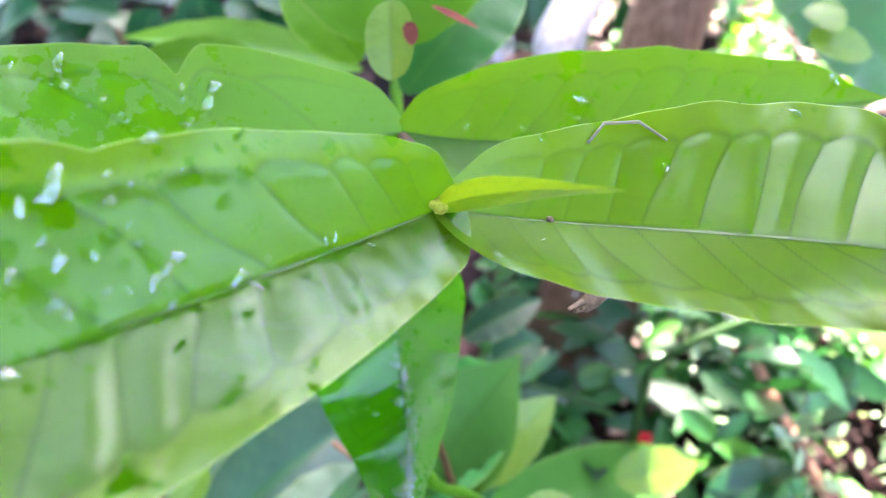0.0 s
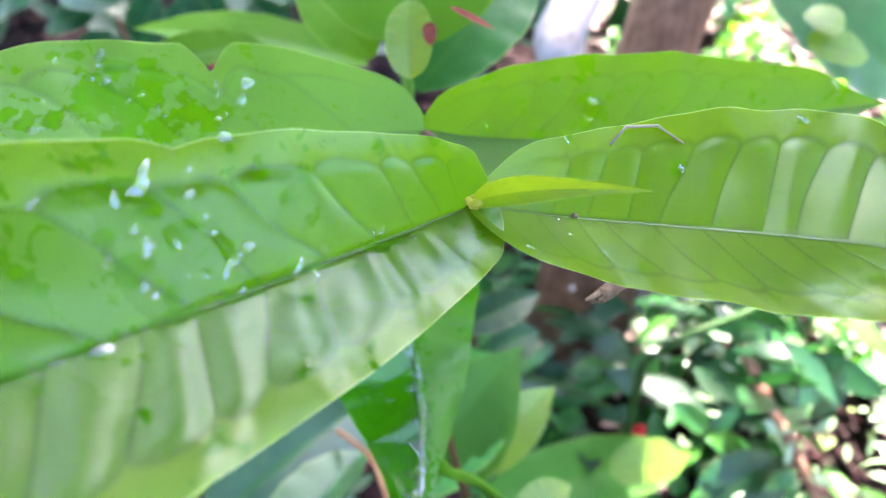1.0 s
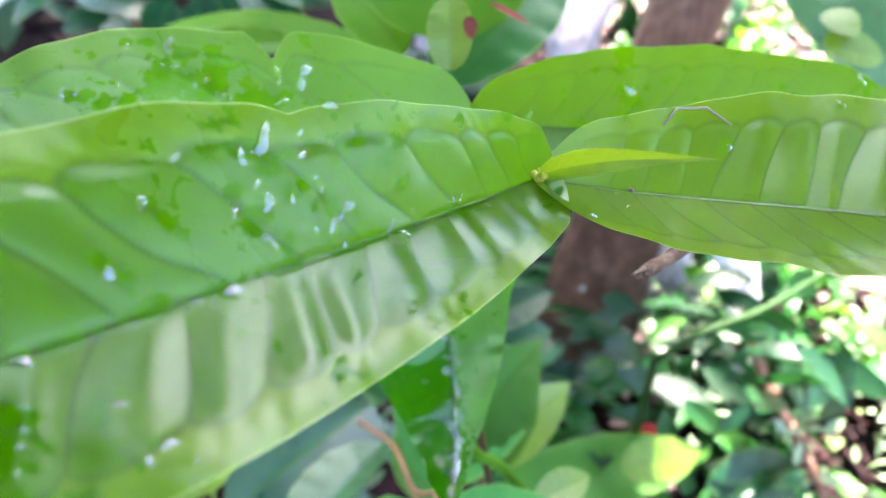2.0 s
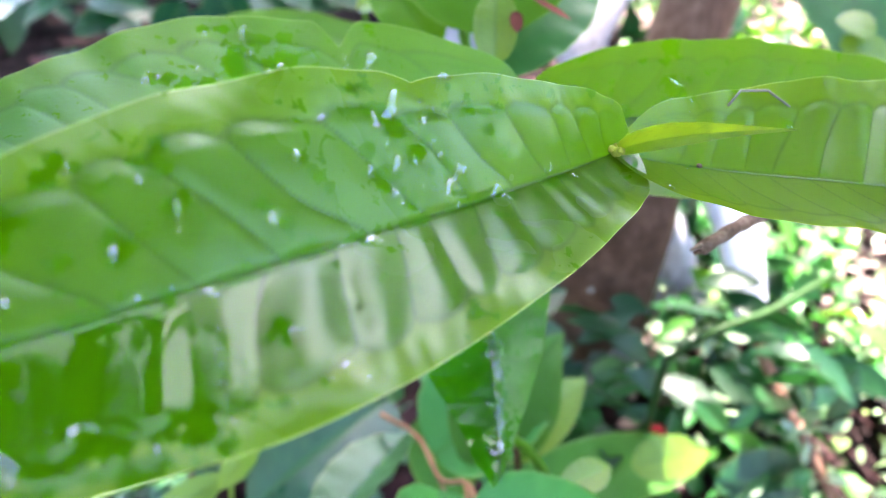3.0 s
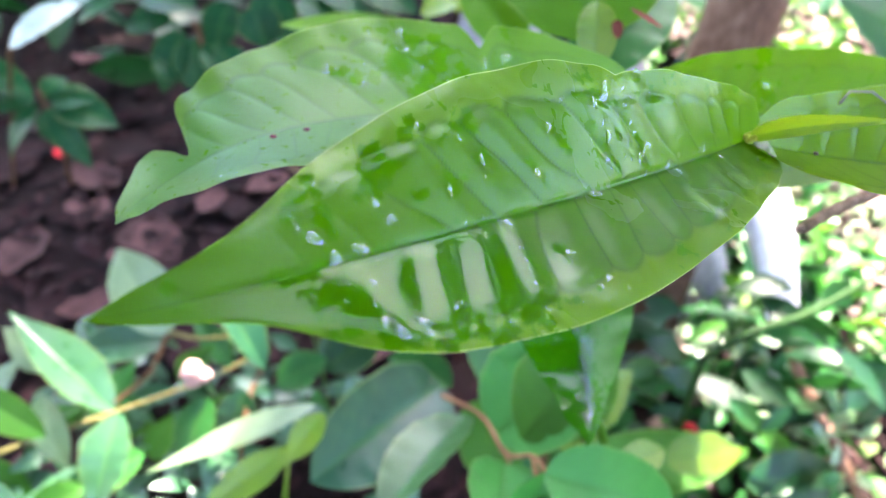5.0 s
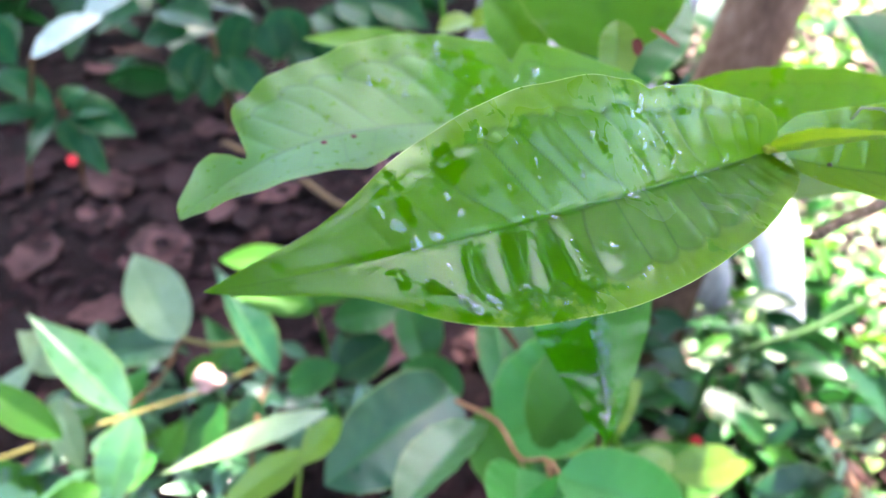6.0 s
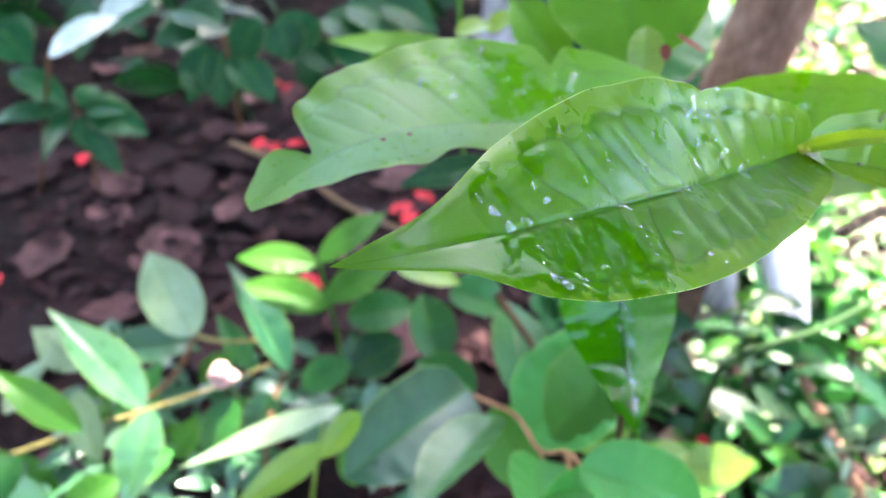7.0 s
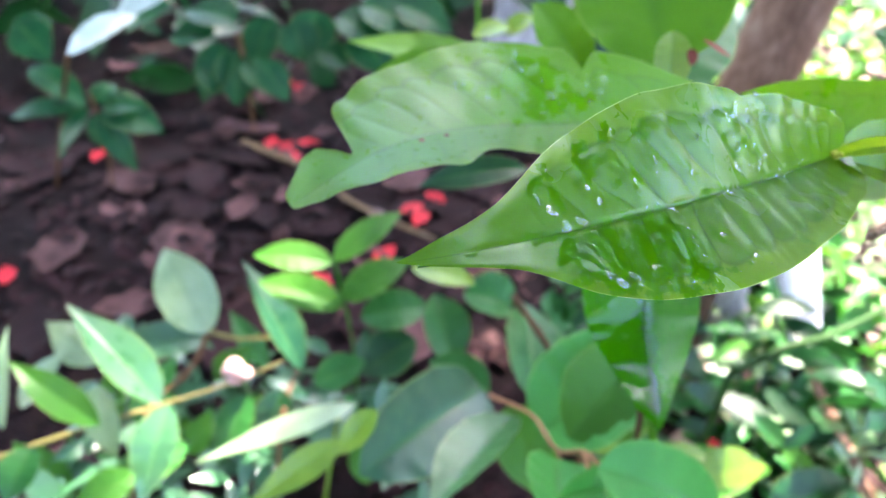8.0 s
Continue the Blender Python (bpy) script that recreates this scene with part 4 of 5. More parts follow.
for dx, dy, dz, size in ((0, 0, 0, 0.0011), (0.0012, -0.0004, 0.0004, 0.0008), (-0.0010, 0.0003, 0.0005, 0.0008), (0.0004, -0.0009, 0.0009, 0.0007), (-0.0002, 0.0008, 0.0009, 0.0006)):
    bmesh.ops.create_icosphere(bud_bm, subdivisions=2, radius=size, matrix=pose(-0.0160 + dx, 0.1135 + dy, 0.5506 + dz))
part("bud", bud_bm, "knob", shrub, "knobby yellow-green bud in the leaf fork")


# round-leaved sapling under the shrub
sapling = thing("sapling", "round-leaved green sapling on a brown branched stem", "plant")
stem_part("branch", sapling, [(-0.100, 0.262, 0.268), (-0.072, 0.229, 0.292), (-0.057, 0.199, 0.299), (-0.043, 0.188, 0.315), (-0.037, 0.171, 0.326)], 0.0016, "tantwig")
stem_part("branch", sapling, [(-0.043, 0.188, 0.315), (-0.040, 0.172, 0.311), (-0.032, 0.169, 0.254), (0.044, 0.158, -0.142)], 0.0016, "tantwig")
stem_part("branch", sapling, [(-0.057, 0.199, 0.299), (-0.052, 0.187, 0.298)], 0.0012, "tantwig")
blade(sapling, (-0.109, 0.327, 0.200), (-0.191, 0.229, 0.197), 0.0425, "blue", -12, 0.08, "round", 0.5)
blade(sapling, (-0.084, 0.255, 0.257), (-0.128, 0.166, 0.267), 0.026, "shine", 34, 0.08, "oval", 0.45)
blade(sapling, (-0.063, 0.319, 0.207), (-0.079, 0.413, 0.231), 0.03, "dusk", 10, 0.1, "oval", 0.45)
blade(sapling, (-0.101, 0.351, 0.174), (-0.160, 0.373, 0.178), 0.0220, "dusk", 0, 0.12, "oval", 0.45)
blade(sapling, (-0.140, 0.390, 0.164), (-0.166, 0.441, 0.204), 0.0252, "dusk", 0, 0.12, "oval", 0.45)
blade(sapling, (-0.063, 0.235, 0.267), (0.005, 0.284, 0.315), 0.04, "sage", -18, 0.06, "round", 0.35)
blade(sapling, (0.007, 0.201, 0.292), (0.039, 0.224, 0.285), 0.0106, "lime", 0, 0.08, "oval", 0.45)
blade(sapling, (-0.089, 0.413, 0.222), (-0.135, 0.415, 0.231), 0.0256, "dusk", 0, 0.12, "round", 0.5)
blade(sapling, (-0.058, 0.192, 0.299), (-0.059, 0.123, 0.324), 0.026, "sage", -12, 0.08, "oval", 0.45)
blade(sapling, (-0.039, 0.164, 0.334), (0.030, 0.166, 0.309), 0.0229, "sage", 0, 0.08, "round", 0.5)
blade(sapling, (-0.037, 0.171, 0.326), (-0.045, 0.143, 0.272), 0.0220, "sage", 0, 0.08, "oval", 0.45)

# leaves low behind the hanging leaf
low_shrub = thing("low_shrub", "low dark-green shrub with pointed leaves above the litter", "plant")
stem_part("branch", low_shrub, [(-0.091, 0.346, 0.294), (-0.048, 0.322, 0.242), (-0.019, 0.285, 0.161), (-0.001, 0.220, -0.112)], 0.003, "twig")
blade(low_shrub, (-0.046, 0.224, 0.280), (0.012, 0.290, 0.324), 0.0334, "fresh", 0, 0.08, "pointed", 0.35)
blade(low_shrub, (-0.022, 0.272, 0.210), (0.041, 0.328, 0.240), 0.0201, "lime", 0, 0.1, "oval", 0.15)
blade(low_shrub, (-0.029, 0.411, 0.207), (0.038, 0.451, 0.217), 0.0183, "teal", 0, 0.1, "oval", 0.2)
blade(low_shrub, (-0.004, 0.448, 0.138), (0.045, 0.479, 0.139), 0.0217, "teal", 0, 0.1, "oval", 0.2)
blade(low_shrub, (-0.082, 0.345, 0.162), (-0.044, 0.285, 0.120), 0.0290, "fresh", 0, 0.1, "oval", 0.35)
blade(low_shrub, (-0.184, 0.257, 0.241), (-0.208, 0.232, 0.214), 0.0110, "lime", 0, 0.1, "oval", 0.2)

# broad leaf near the ground; its sunlit patch is an added lime blade
ground_plant = thing("ground_plant", "dark broad-leaved plant near the ground, a lime blade as sun patch", "plant")
blade(ground_plant, (-0.006, 0.359, 0.028), (0.226, 0.441, 0.008), 0.0369, "fresh", 0, 0.06, "oval", 0.12)
# extra blade just above the leaf, lime coloured to stand for sunlight
blade(ground_plant, (0.112, 0.374, 0.066), (0.192, 0.403, 0.060), 0.0210, "lime", 0, 0.04, "round", 0.08)
blade(ground_plant, (0.208, 0.393, 0.014), (0.326, 0.435, -0.012), 0.0312, "teal", 0, 0.1, "oval", 0.15)
blade(ground_plant, (0.079, 0.386, -0.075), (-0.006, 0.403, -0.045), 0.0361, "teal", 0, 0.1, "oval", 0.15)
stem_part("branch", ground_plant, [(0.006, 0.404, -0.045), (0.020, 0.384, -0.103), (0.070, 0.289, -0.355)], 0.003, "twig")

# bush of narrow leaves
bush = thing("bush", "bush of narrow leaves over the litter, some coloured pale for sunlight", "plant")
stem_part("branch", bush, [(-0.447, 0.480, 0.064), (-0.446, 0.426, 0.057), (-0.445, 0.346, 0.085), (-0.432, 0.282, 0.064), (-0.488, 0.201, -0.221)], 0.003, "twig")
stem_part("branch", bush, [(-0.551, 0.247, 0.103), (-0.476, 0.305, 0.102), (-0.395, 0.409, 0.060), (-0.353, 0.473, 0.040)], 0.0024, "straw")
stem_part("branch", bush, [(-0.445, 0.482, 0.065), (-0.407, 0.475, 0.067), (-0.364, 0.474, 0.077)], 0.0028, "straw")
stem_part("branch", bush, [(-0.321, 0.445, 0.065), (-0.320, 0.391, 0.059), (-0.313, 0.328, 0.007), (-0.337, 0.265, -0.327)], 0.003, "twig")
stem_part("branch", bush, [(-0.238, 0.330, 0.132), (-0.232, 0.289, 0.144), (-0.239, 0.236, 0.040)], 0.002, "lime")
blade(bush, (-0.447, 0.480, 0.064), (-0.512, 0.533, 0.145), 0.0344, "pale", 0, 0.06, "oval", 0.2)
blade(bush, (-0.419, 0.330, 0.116), (-0.519, 0.370, 0.196), 0.028, "mist", 28, 0.08, "pointed", 0.45)
blade(bush, (-0.312, 0.431, 0.077), (-0.403, 0.513, 0.160), 0.026, "blue", 30, 0.08, "pointed", 0.45)
blade(bush, (-0.444, 0.477, 0.059), (-0.556, 0.453, 0.044), 0.0248, "mist", 0, 0.1, "oval", 0.3)
blade(bush, (-0.398, 0.314, 0.136), (-0.404, 0.242, 0.073), 0.0231, "mist", 0, 0.08, "pointed", 0.2)
blade(bush, (-0.219, 0.327, 0.159), (-0.351, 0.263, 0.128), 0.0137, "pale", 20, 0.06, "pointed", 0.1)
blade(bush, (-0.207, 0.244, 0.215), (-0.269, 0.194, 0.189), 0.0125, "lime", 0, 0.06, "pointed", 0.2)
blade(bush, (-0.450, 0.283, 0.135), (-0.525, 0.293, 0.194), 0.0170, "fresh", 0, 0.15, "pointed", 0.4)
blade(bush, (-0.500, 0.241, 0.171), (-0.513, 0.299, 0.234), 0.0086, "pale", 0, 0.1, "pointed", 0.3)
blade(bush, (-0.469, 0.316, 0.149), (-0.453, 0.289, 0.077), 0.0163, "pale", 0, 0.1, "oval", 0.3)
blade(bush, (-0.395, 0.317, 0.071), (-0.475, 0.278, 0.032), 0.0216, "dusk", 0, 0.1, "oval", 0.2)
blade(bush, (-0.361, 0.393, 0.068), (-0.383, 0.345, 0.007), 0.0211, "dusk", 0, 0.1, "oval", 0.2)
blade(bush, (-0.325, 0.402, 0.074), (-0.339, 0.365, 0.010), 0.0249, "teal", 0, 0.1, "oval", 0.2)
blade(bush, (-0.284, 0.397, 0.096), (-0.233, 0.419, 0.117), 0.0205, "dusk", 0, 0.1, "oval", 0.2)
blade(bush, (-0.493, 0.252, 0.134), (-0.498, 0.210, 0.112), 0.0167, "dusk", 0, 0.1, "oval", 0.2)
ball("petal", bush, (-0.386, 0.406, 0.087), 0.0075, "pink", "pale pink petal", 0.70, 3)
ball("petal", bush, (-0.367, 0.404, 0.089), 0.0087, "pink", "pale pink petal", 0.80, 4)
ball("petal", bush, (-0.376, 0.402, 0.097), 0.0099, "pink", "pale pink petal", 0.90, 5)
ball("petal", bush, (-0.373, 0.410, 0.078), 0.0075, "pink", "pale pink petal", 0.70, 6)
ball("petal", bush, (-0.376, 0.398, 0.087), 0.0087, "pink", "pale pink petal", 0.80, 7)
ball("petal", bush, (-0.380, 0.408, 0.094), 0.0099, "pink", "pale pink petal", 0.90, 8)
blade(bush, (-0.402, 0.250, 0.118), (-0.440, 0.214, 0.108), 0.0167, "fresh", 0, 0.1, "oval", 0.2)
blade(bush, (-0.425, 0.358, -0.005), (-0.411, 0.398, 0.030), 0.0167, "fresh", 5, 0.1, "pointed", 0.3)
blade(bush, (-0.302, 0.421, -0.071), (-0.289, 0.478, -0.013), 0.0158, "dusk", -4, 0.1, "pointed", 0.3)
blade(bush, (-0.557, 0.320, -0.048), (-0.640, 0.348, -0.016), 0.0201, "fresh", 6, 0.1, "pointed", 0.3)
blade(bush, (-0.503, 0.395, -0.127), (-0.563, 0.413, -0.110), 0.0207, "dusk", -2, 0.1, "pointed", 0.3)
blade(bush, (-0.242, 0.462, 0.045), (-0.256, 0.503, 0.086), 0.0202, "teal", 7, 0.1, "pointed", 0.3)
blade(bush, (-0.268, 0.436, -0.045), (-0.272, 0.478, -0.004), 0.0216, "dusk", 0, 0.1, "pointed", 0.3)
blade(bush, (-0.379, 0.390, -0.006), (-0.367, 0.430, 0.029), 0.0215, "fresh", -4, 0.1, "pointed", 0.3)
blade(bush, (-0.229, 0.383, -0.050), (-0.251, 0.427, -0.005), 0.0169, "fresh", 1, 0.1, "pointed", 0.3)
blade(bush, (-0.420, 0.411, -0.106), (-0.477, 0.447, -0.066), 0.0150, "dusk", -8, 0.1, "pointed", 0.3)
blade(bush, (-0.381, 0.486, 0.010), (-0.441, 0.529, 0.061), 0.0169, "dusk", 7, 0.1, "pointed", 0.3)
blade(bush, (-0.562, 0.416, -0.050), (-0.571, 0.474, 0.012), 0.0202, "fresh", -9, 0.1, "pointed", 0.3)
blade(bush, (-0.500, 0.385, -0.004), (-0.470, 0.445, 0.056), 0.0238, "dusk", 14, 0.1, "pointed", 0.3)
blade(bush, (-0.431, 0.452, 0.002), (-0.401, 0.495, 0.038), 0.0247, "fresh", -10, 0.1, "pointed", 0.3)
blade(bush, (-0.604, 0.478, -0.013), (-0.690, 0.505, 0.020), 0.0267, "pale", -11, 0.1, "pointed", 0.3)
blade(bush, (-0.675, 0.405, -0.031), (-0.628, 0.464, 0.024), 0.0167, "pale", 1, 0.1, "pointed", 0.3)
blade(bush, (-0.471, 0.421, -0.092), (-0.533, 0.477, -0.024), 0.0166, "fresh", 4, 0.1, "pointed", 0.3)

# pinnate seedling
seedling = thing("seedling", "light-green seedling with paired oval leaflets", "plant")
stem_part("branch", seedling, [(-0.270, 0.448, 0.228), (-0.263, 0.443, 0.187), (-0.256, 0.445, 0.122), (-0.267, 0.500, -0.105)], 0.0018, "fresh")
blade(seedling, (-0.270, 0.446, 0.227), (-0.211, 0.501, 0.257), 0.0150, "fresh", 0, 0.1, "oval", 0.15)
blade(seedling, (-0.271, 0.445, 0.225), (-0.351, 0.438, 0.228), 0.0153, "fresh", 0, 0.1, "oval", 0.15)
blade(seedling, (-0.262, 0.439, 0.183), (-0.200, 0.488, 0.205), 0.0196, "fresh", 0, 0.1, "oval", 0.15)
blade(seedling, (-0.260, 0.436, 0.178), (-0.351, 0.438, 0.194), 0.0193, "fresh", 0, 0.1, "oval", 0.15)
blade(seedling, (-0.244, 0.446, 0.156), (-0.171, 0.462, 0.166), 0.0241, "dusk", 0, 0.1, "oval", 0.2)
blade(seedling, (-0.185, 0.440, 0.138), (-0.237, 0.411, 0.107), 0.0271, "teal", 0, 0.1, "oval", 0.2)
blade(seedling, (-0.186, 0.423, 0.250), (-0.123, 0.421, 0.238), 0.0149, "lime", 0, 0.1, "oval", 0.2)

# dark seedlings on the litter
dark_seedling = thing("seedling", "dark-green leafy seedling growing from the litter", "plant")
stem_part("branch", dark_seedling, [(-0.699, 0.732, 0.240), (-0.698, 0.736, 0.177), (-0.738, 0.773, 0.064)], 0.003, "twig")
blade(dark_seedling, (-0.715, 0.735, 0.229), (-0.812, 0.769, 0.256), 0.0221, "jade", 0, 0.15, "oval", 0.2)
blade(dark_seedling, (-0.710, 0.732, 0.224), (-0.779, 0.747, 0.221), 0.0170, "jade", 0, 0.15, "oval", 0.2)
blade(dark_seedling, (-0.717, 0.728, 0.220), (-0.830, 0.722, 0.195), 0.0170, "jade", 0, 0.15, "oval", 0.2)
blade(dark_seedling, (-0.706, 0.725, 0.213), (-0.753, 0.697, 0.150), 0.0255, "jade", 0, 0.15, "oval", 0.2)
blade(dark_seedling, (-0.689, 0.725, 0.212), (-0.638, 0.703, 0.141), 0.0186, "jade", 0, 0.15, "oval", 0.2)
blade(dark_seedling, (-0.684, 0.731, 0.219), (-0.606, 0.742, 0.188), 0.0289, "jade", 0, 0.15, "oval", 0.2)
blade(dark_seedling, (-0.694, 0.727, 0.215), (-0.669, 0.714, 0.160), 0.0237, "jade", 0, 0.15, "oval", 0.2)
blade(dark_seedling, (-0.696, 0.736, 0.227), (-0.684, 0.773, 0.241), 0.0186, "jade", 0, 0.15, "oval", 0.2)
blade(dark_seedling, (-0.688, 0.734, 0.223), (-0.632, 0.761, 0.217), 0.0255, "jade", 0, 0.15, "oval", 0.2)
blade(dark_seedling, (-0.704, 0.728, 0.218), (-0.737, 0.721, 0.180), 0.0221, "jade", 0, 0.15, "oval", 0.2)
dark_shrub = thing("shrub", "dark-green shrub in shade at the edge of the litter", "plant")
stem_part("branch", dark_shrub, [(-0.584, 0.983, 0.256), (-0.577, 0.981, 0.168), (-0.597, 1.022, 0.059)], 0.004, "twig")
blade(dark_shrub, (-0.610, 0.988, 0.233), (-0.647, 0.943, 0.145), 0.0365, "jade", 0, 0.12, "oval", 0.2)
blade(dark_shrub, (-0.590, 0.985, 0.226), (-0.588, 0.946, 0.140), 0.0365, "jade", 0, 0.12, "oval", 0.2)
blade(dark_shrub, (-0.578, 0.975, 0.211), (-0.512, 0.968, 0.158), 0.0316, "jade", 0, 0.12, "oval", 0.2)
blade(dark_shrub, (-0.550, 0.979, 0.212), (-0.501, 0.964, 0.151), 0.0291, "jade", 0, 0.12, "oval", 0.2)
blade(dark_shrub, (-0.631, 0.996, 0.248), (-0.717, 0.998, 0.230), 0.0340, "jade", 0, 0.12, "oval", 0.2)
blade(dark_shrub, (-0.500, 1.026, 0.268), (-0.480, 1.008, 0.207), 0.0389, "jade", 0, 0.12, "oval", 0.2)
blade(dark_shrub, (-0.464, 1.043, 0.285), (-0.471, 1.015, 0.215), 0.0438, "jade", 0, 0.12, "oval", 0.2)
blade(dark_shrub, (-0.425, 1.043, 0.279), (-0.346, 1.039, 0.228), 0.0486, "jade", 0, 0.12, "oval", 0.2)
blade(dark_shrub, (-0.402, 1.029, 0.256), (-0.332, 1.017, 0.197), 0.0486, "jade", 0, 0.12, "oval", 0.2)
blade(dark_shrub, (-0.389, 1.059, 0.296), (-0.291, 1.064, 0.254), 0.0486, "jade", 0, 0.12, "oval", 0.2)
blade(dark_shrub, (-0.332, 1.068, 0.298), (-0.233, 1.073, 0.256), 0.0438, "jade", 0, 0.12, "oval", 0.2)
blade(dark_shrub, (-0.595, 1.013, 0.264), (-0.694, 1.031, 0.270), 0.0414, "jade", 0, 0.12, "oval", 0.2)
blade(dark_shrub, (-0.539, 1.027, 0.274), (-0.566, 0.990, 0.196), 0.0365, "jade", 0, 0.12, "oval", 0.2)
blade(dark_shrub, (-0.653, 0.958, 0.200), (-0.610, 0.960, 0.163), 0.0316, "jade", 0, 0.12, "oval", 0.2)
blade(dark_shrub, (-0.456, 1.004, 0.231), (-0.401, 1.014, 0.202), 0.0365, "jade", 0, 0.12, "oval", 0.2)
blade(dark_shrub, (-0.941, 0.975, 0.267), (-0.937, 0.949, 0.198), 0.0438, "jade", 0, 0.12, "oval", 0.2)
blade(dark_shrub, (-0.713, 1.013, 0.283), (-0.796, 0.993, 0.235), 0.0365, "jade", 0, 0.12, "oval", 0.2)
# two leaves whitened in colour to show glare
glare_plant = thing("plant", "broad leaves coloured near white for sky glare", "plant")
blade(glare_plant, (-0.696, 0.709, 0.309), (-0.610, 0.751, 0.352), 0.0252, "glare", 0, 0.1, "oval", 0.1)
blade(glare_plant, (-0.596, 0.816, 0.371), (-0.664, 0.783, 0.337), 0.0263, "glare", 0, 0.1, "oval", 0.1)
blade(glare_plant, (-0.797, 0.760, 0.325), (-0.745, 0.735, 0.284), 0.0300, "jade", 0, 0.1, "oval", 0.1)
stem_part("branch", glare_plant, [(-0.696, 0.709, 0.309), (-0.756, 0.738, 0.206), (-0.855, 0.791, 0.039)], 0.003, "twig")

# leaves of the next plant, behind the shrub
back_plant = thing("back_plant", "tall green plant with broad spotted and nibbled leaves", "plant")
stem_part("branch", back_plant, [(-0.056, 0.322, 0.499), (-0.051, 0.297, 0.484), (-0.044, 0.254, 0.461), (-0.041, 0.229, 0.438), (-0.042, 0.212, 0.409), (-0.029, 0.163, 0.398), (-0.004, 0.195, 0.319), (0.067, 0.279, 0.051)], 0.0028, "spring")
stem_part("branch", back_plant, [(-0.155, 0.576, 0.485), (-0.148, 0.540, 0.435), (-0.133, 0.485, 0.326)], 0.0022, "spring")
blade(back_plant, (-0.037, 0.254, 0.521), (-0.063, 0.323, 0.584), 0.0392, "spring", 0, 0.06, "round", 0.15)
blade(back_plant, (-0.097, 0.443, 0.429), (-0.233, 0.404, 0.466), 0.0180, "spring", 0, 0.08, "oval", 0.2)
blade(back_plant, (-0.067, 0.304, 0.494), (-0.102, 0.326, 0.526), 0.0175, "spring", 0, 0.08, "oval", 0.2)
blade(back_plant, (-0.079, 0.321, 0.500), (-0.094, 0.339, 0.524), 0.0119, "spring", 0, 0.08, "oval", 0.2)
blade(back_plant, (-0.040, 0.221, 0.523), (-0.041, 0.237, 0.543), 0.0078, "lime", 0, 0.12, "round", 0.25)
blade(back_plant, (-0.042, 0.260, 0.500), (0.004, 0.316, 0.533), 0.0206, "dusk", 0, 0.06, "oval", 0.15)
blade(back_plant, (0.255, 0.420, 0.425), (0.154, 0.483, 0.483), 0.0529, "dusk", 0, 0.06, "oval", 0.15)
blade(back_plant, (0.163, 0.395, 0.469), (0.201, 0.398, 0.460), 0.0125, "lime", 0, 0.04, "round", 0.1)
blade(back_plant, (0.184, 0.403, 0.476), (0.162, 0.410, 0.479), 0.0125, "lime", 0, 0.04, "round", 0.1)
blade(back_plant, (-0.028, 0.236, 0.541), (-0.013, 0.238, 0.533), 0.0016, "rust", 0, 0.02, "oval", 0.1)
blade(back_plant, (-0.034, 0.225, 0.540), (-0.033, 0.221, 0.534), 0.0024, "rust", 0, 0.02, "round", 0.1)
# two leaves in the young yellow colour, to look lit by sun
blade(back_plant, (-0.150, 0.520, 0.440), (-0.117, 0.527, 0.447), 0.0130, "bud", 0, 0.1, "oval", 0.2)
blade(back_plant, (-0.122, 0.524, 0.442), (-0.098, 0.535, 0.457), 0.0110, "bud", 0, 0.1, "oval", 0.2)
blade(back_plant, (-0.126, 0.331, 0.487), (-0.193, 0.317, 0.479), 0.0120, "spring", 0, 0.1, "oval", 0.2)
blade(back_plant, (-0.094, 0.314, 0.426), (-0.161, 0.298, 0.414), 0.0108, "teal", 0, 0.1, "oval", 0.2)
dead_twig = thing("broken_twig", "broken dry brown twig with a splintered end", "twig")
stem_part("stem", dead_twig, [(0.011, 0.127, 0.518), (0.025, 0.140, 0.517), (0.039, 0.152, 0.515), (0.079, 0.189, 0.508)], 0.0017, "deadtwig", 1.1)
stem_part("splinter", dead_twig, [(0.0135, 0.1295, 0.5175), (0.0115, 0.1275, 0.5172), (0.0092, 0.1255, 0.5176)], 0.0011, "deadtwig", 0.4)
stem_part("splinter", dead_twig, [(0.0140, 0.1300, 0.5185), (0.0105, 0.1270, 0.5188), (0.0078, 0.1245, 0.5192)], 0.0010, "deadtwig", 0.35, "pale split end")
stem_part("splinter", dead_twig, [(0.0145, 0.1292, 0.5178), (0.0125, 0.1274, 0.5180), (0.0104, 0.1256, 0.5182)], 0.0009, "deadtwig", 0.4)

# dead stem in the sunlit patch
dead_stem = thing("dead_stem", "pale dead stem, its top coloured white for strong sun", "branch")
# upper stem whitened by its material to look overexposed in the sun
trunk_part("stem_top", dead_stem, [(0.234, 0.723, 0.219), (0.254, 0.675, 0.168), (0.266, 0.634, 0.128), (0.280, 0.578, 0.067)], [0.036, 0.034, 0.026, 0.018], "sunlit_pale", 2.0, "pale wood whitened in colour for strong sun")
stem_part("stem_foot", dead_stem, [(0.278, 0.586, 0.079), (0.287, 0.530, 0.051), (0.306, 0.467, 0.031), (0.330, 0.420, -0.001), (0.350, 0.397, -0.036)], 0.0065, "bark")
creeper = thing("creeper", "green creeper stem arching over the litter", "plant")
stem_part("branch", creeper, [(0.135, 0.430, 0.155), (0.173, 0.436, 0.191), (0.227, 0.466, 0.190), (0.289, 0.511, 0.191), (0.356, 0.571, 0.179)], 0.0035, "vine")
stem_part("branch", creeper, [(0.031, 0.463, 0.089), (0.082, 0.458, 0.076), (0.132, 0.459, 0.041), (0.160, 0.465, -0.020)], 0.003, "vine")
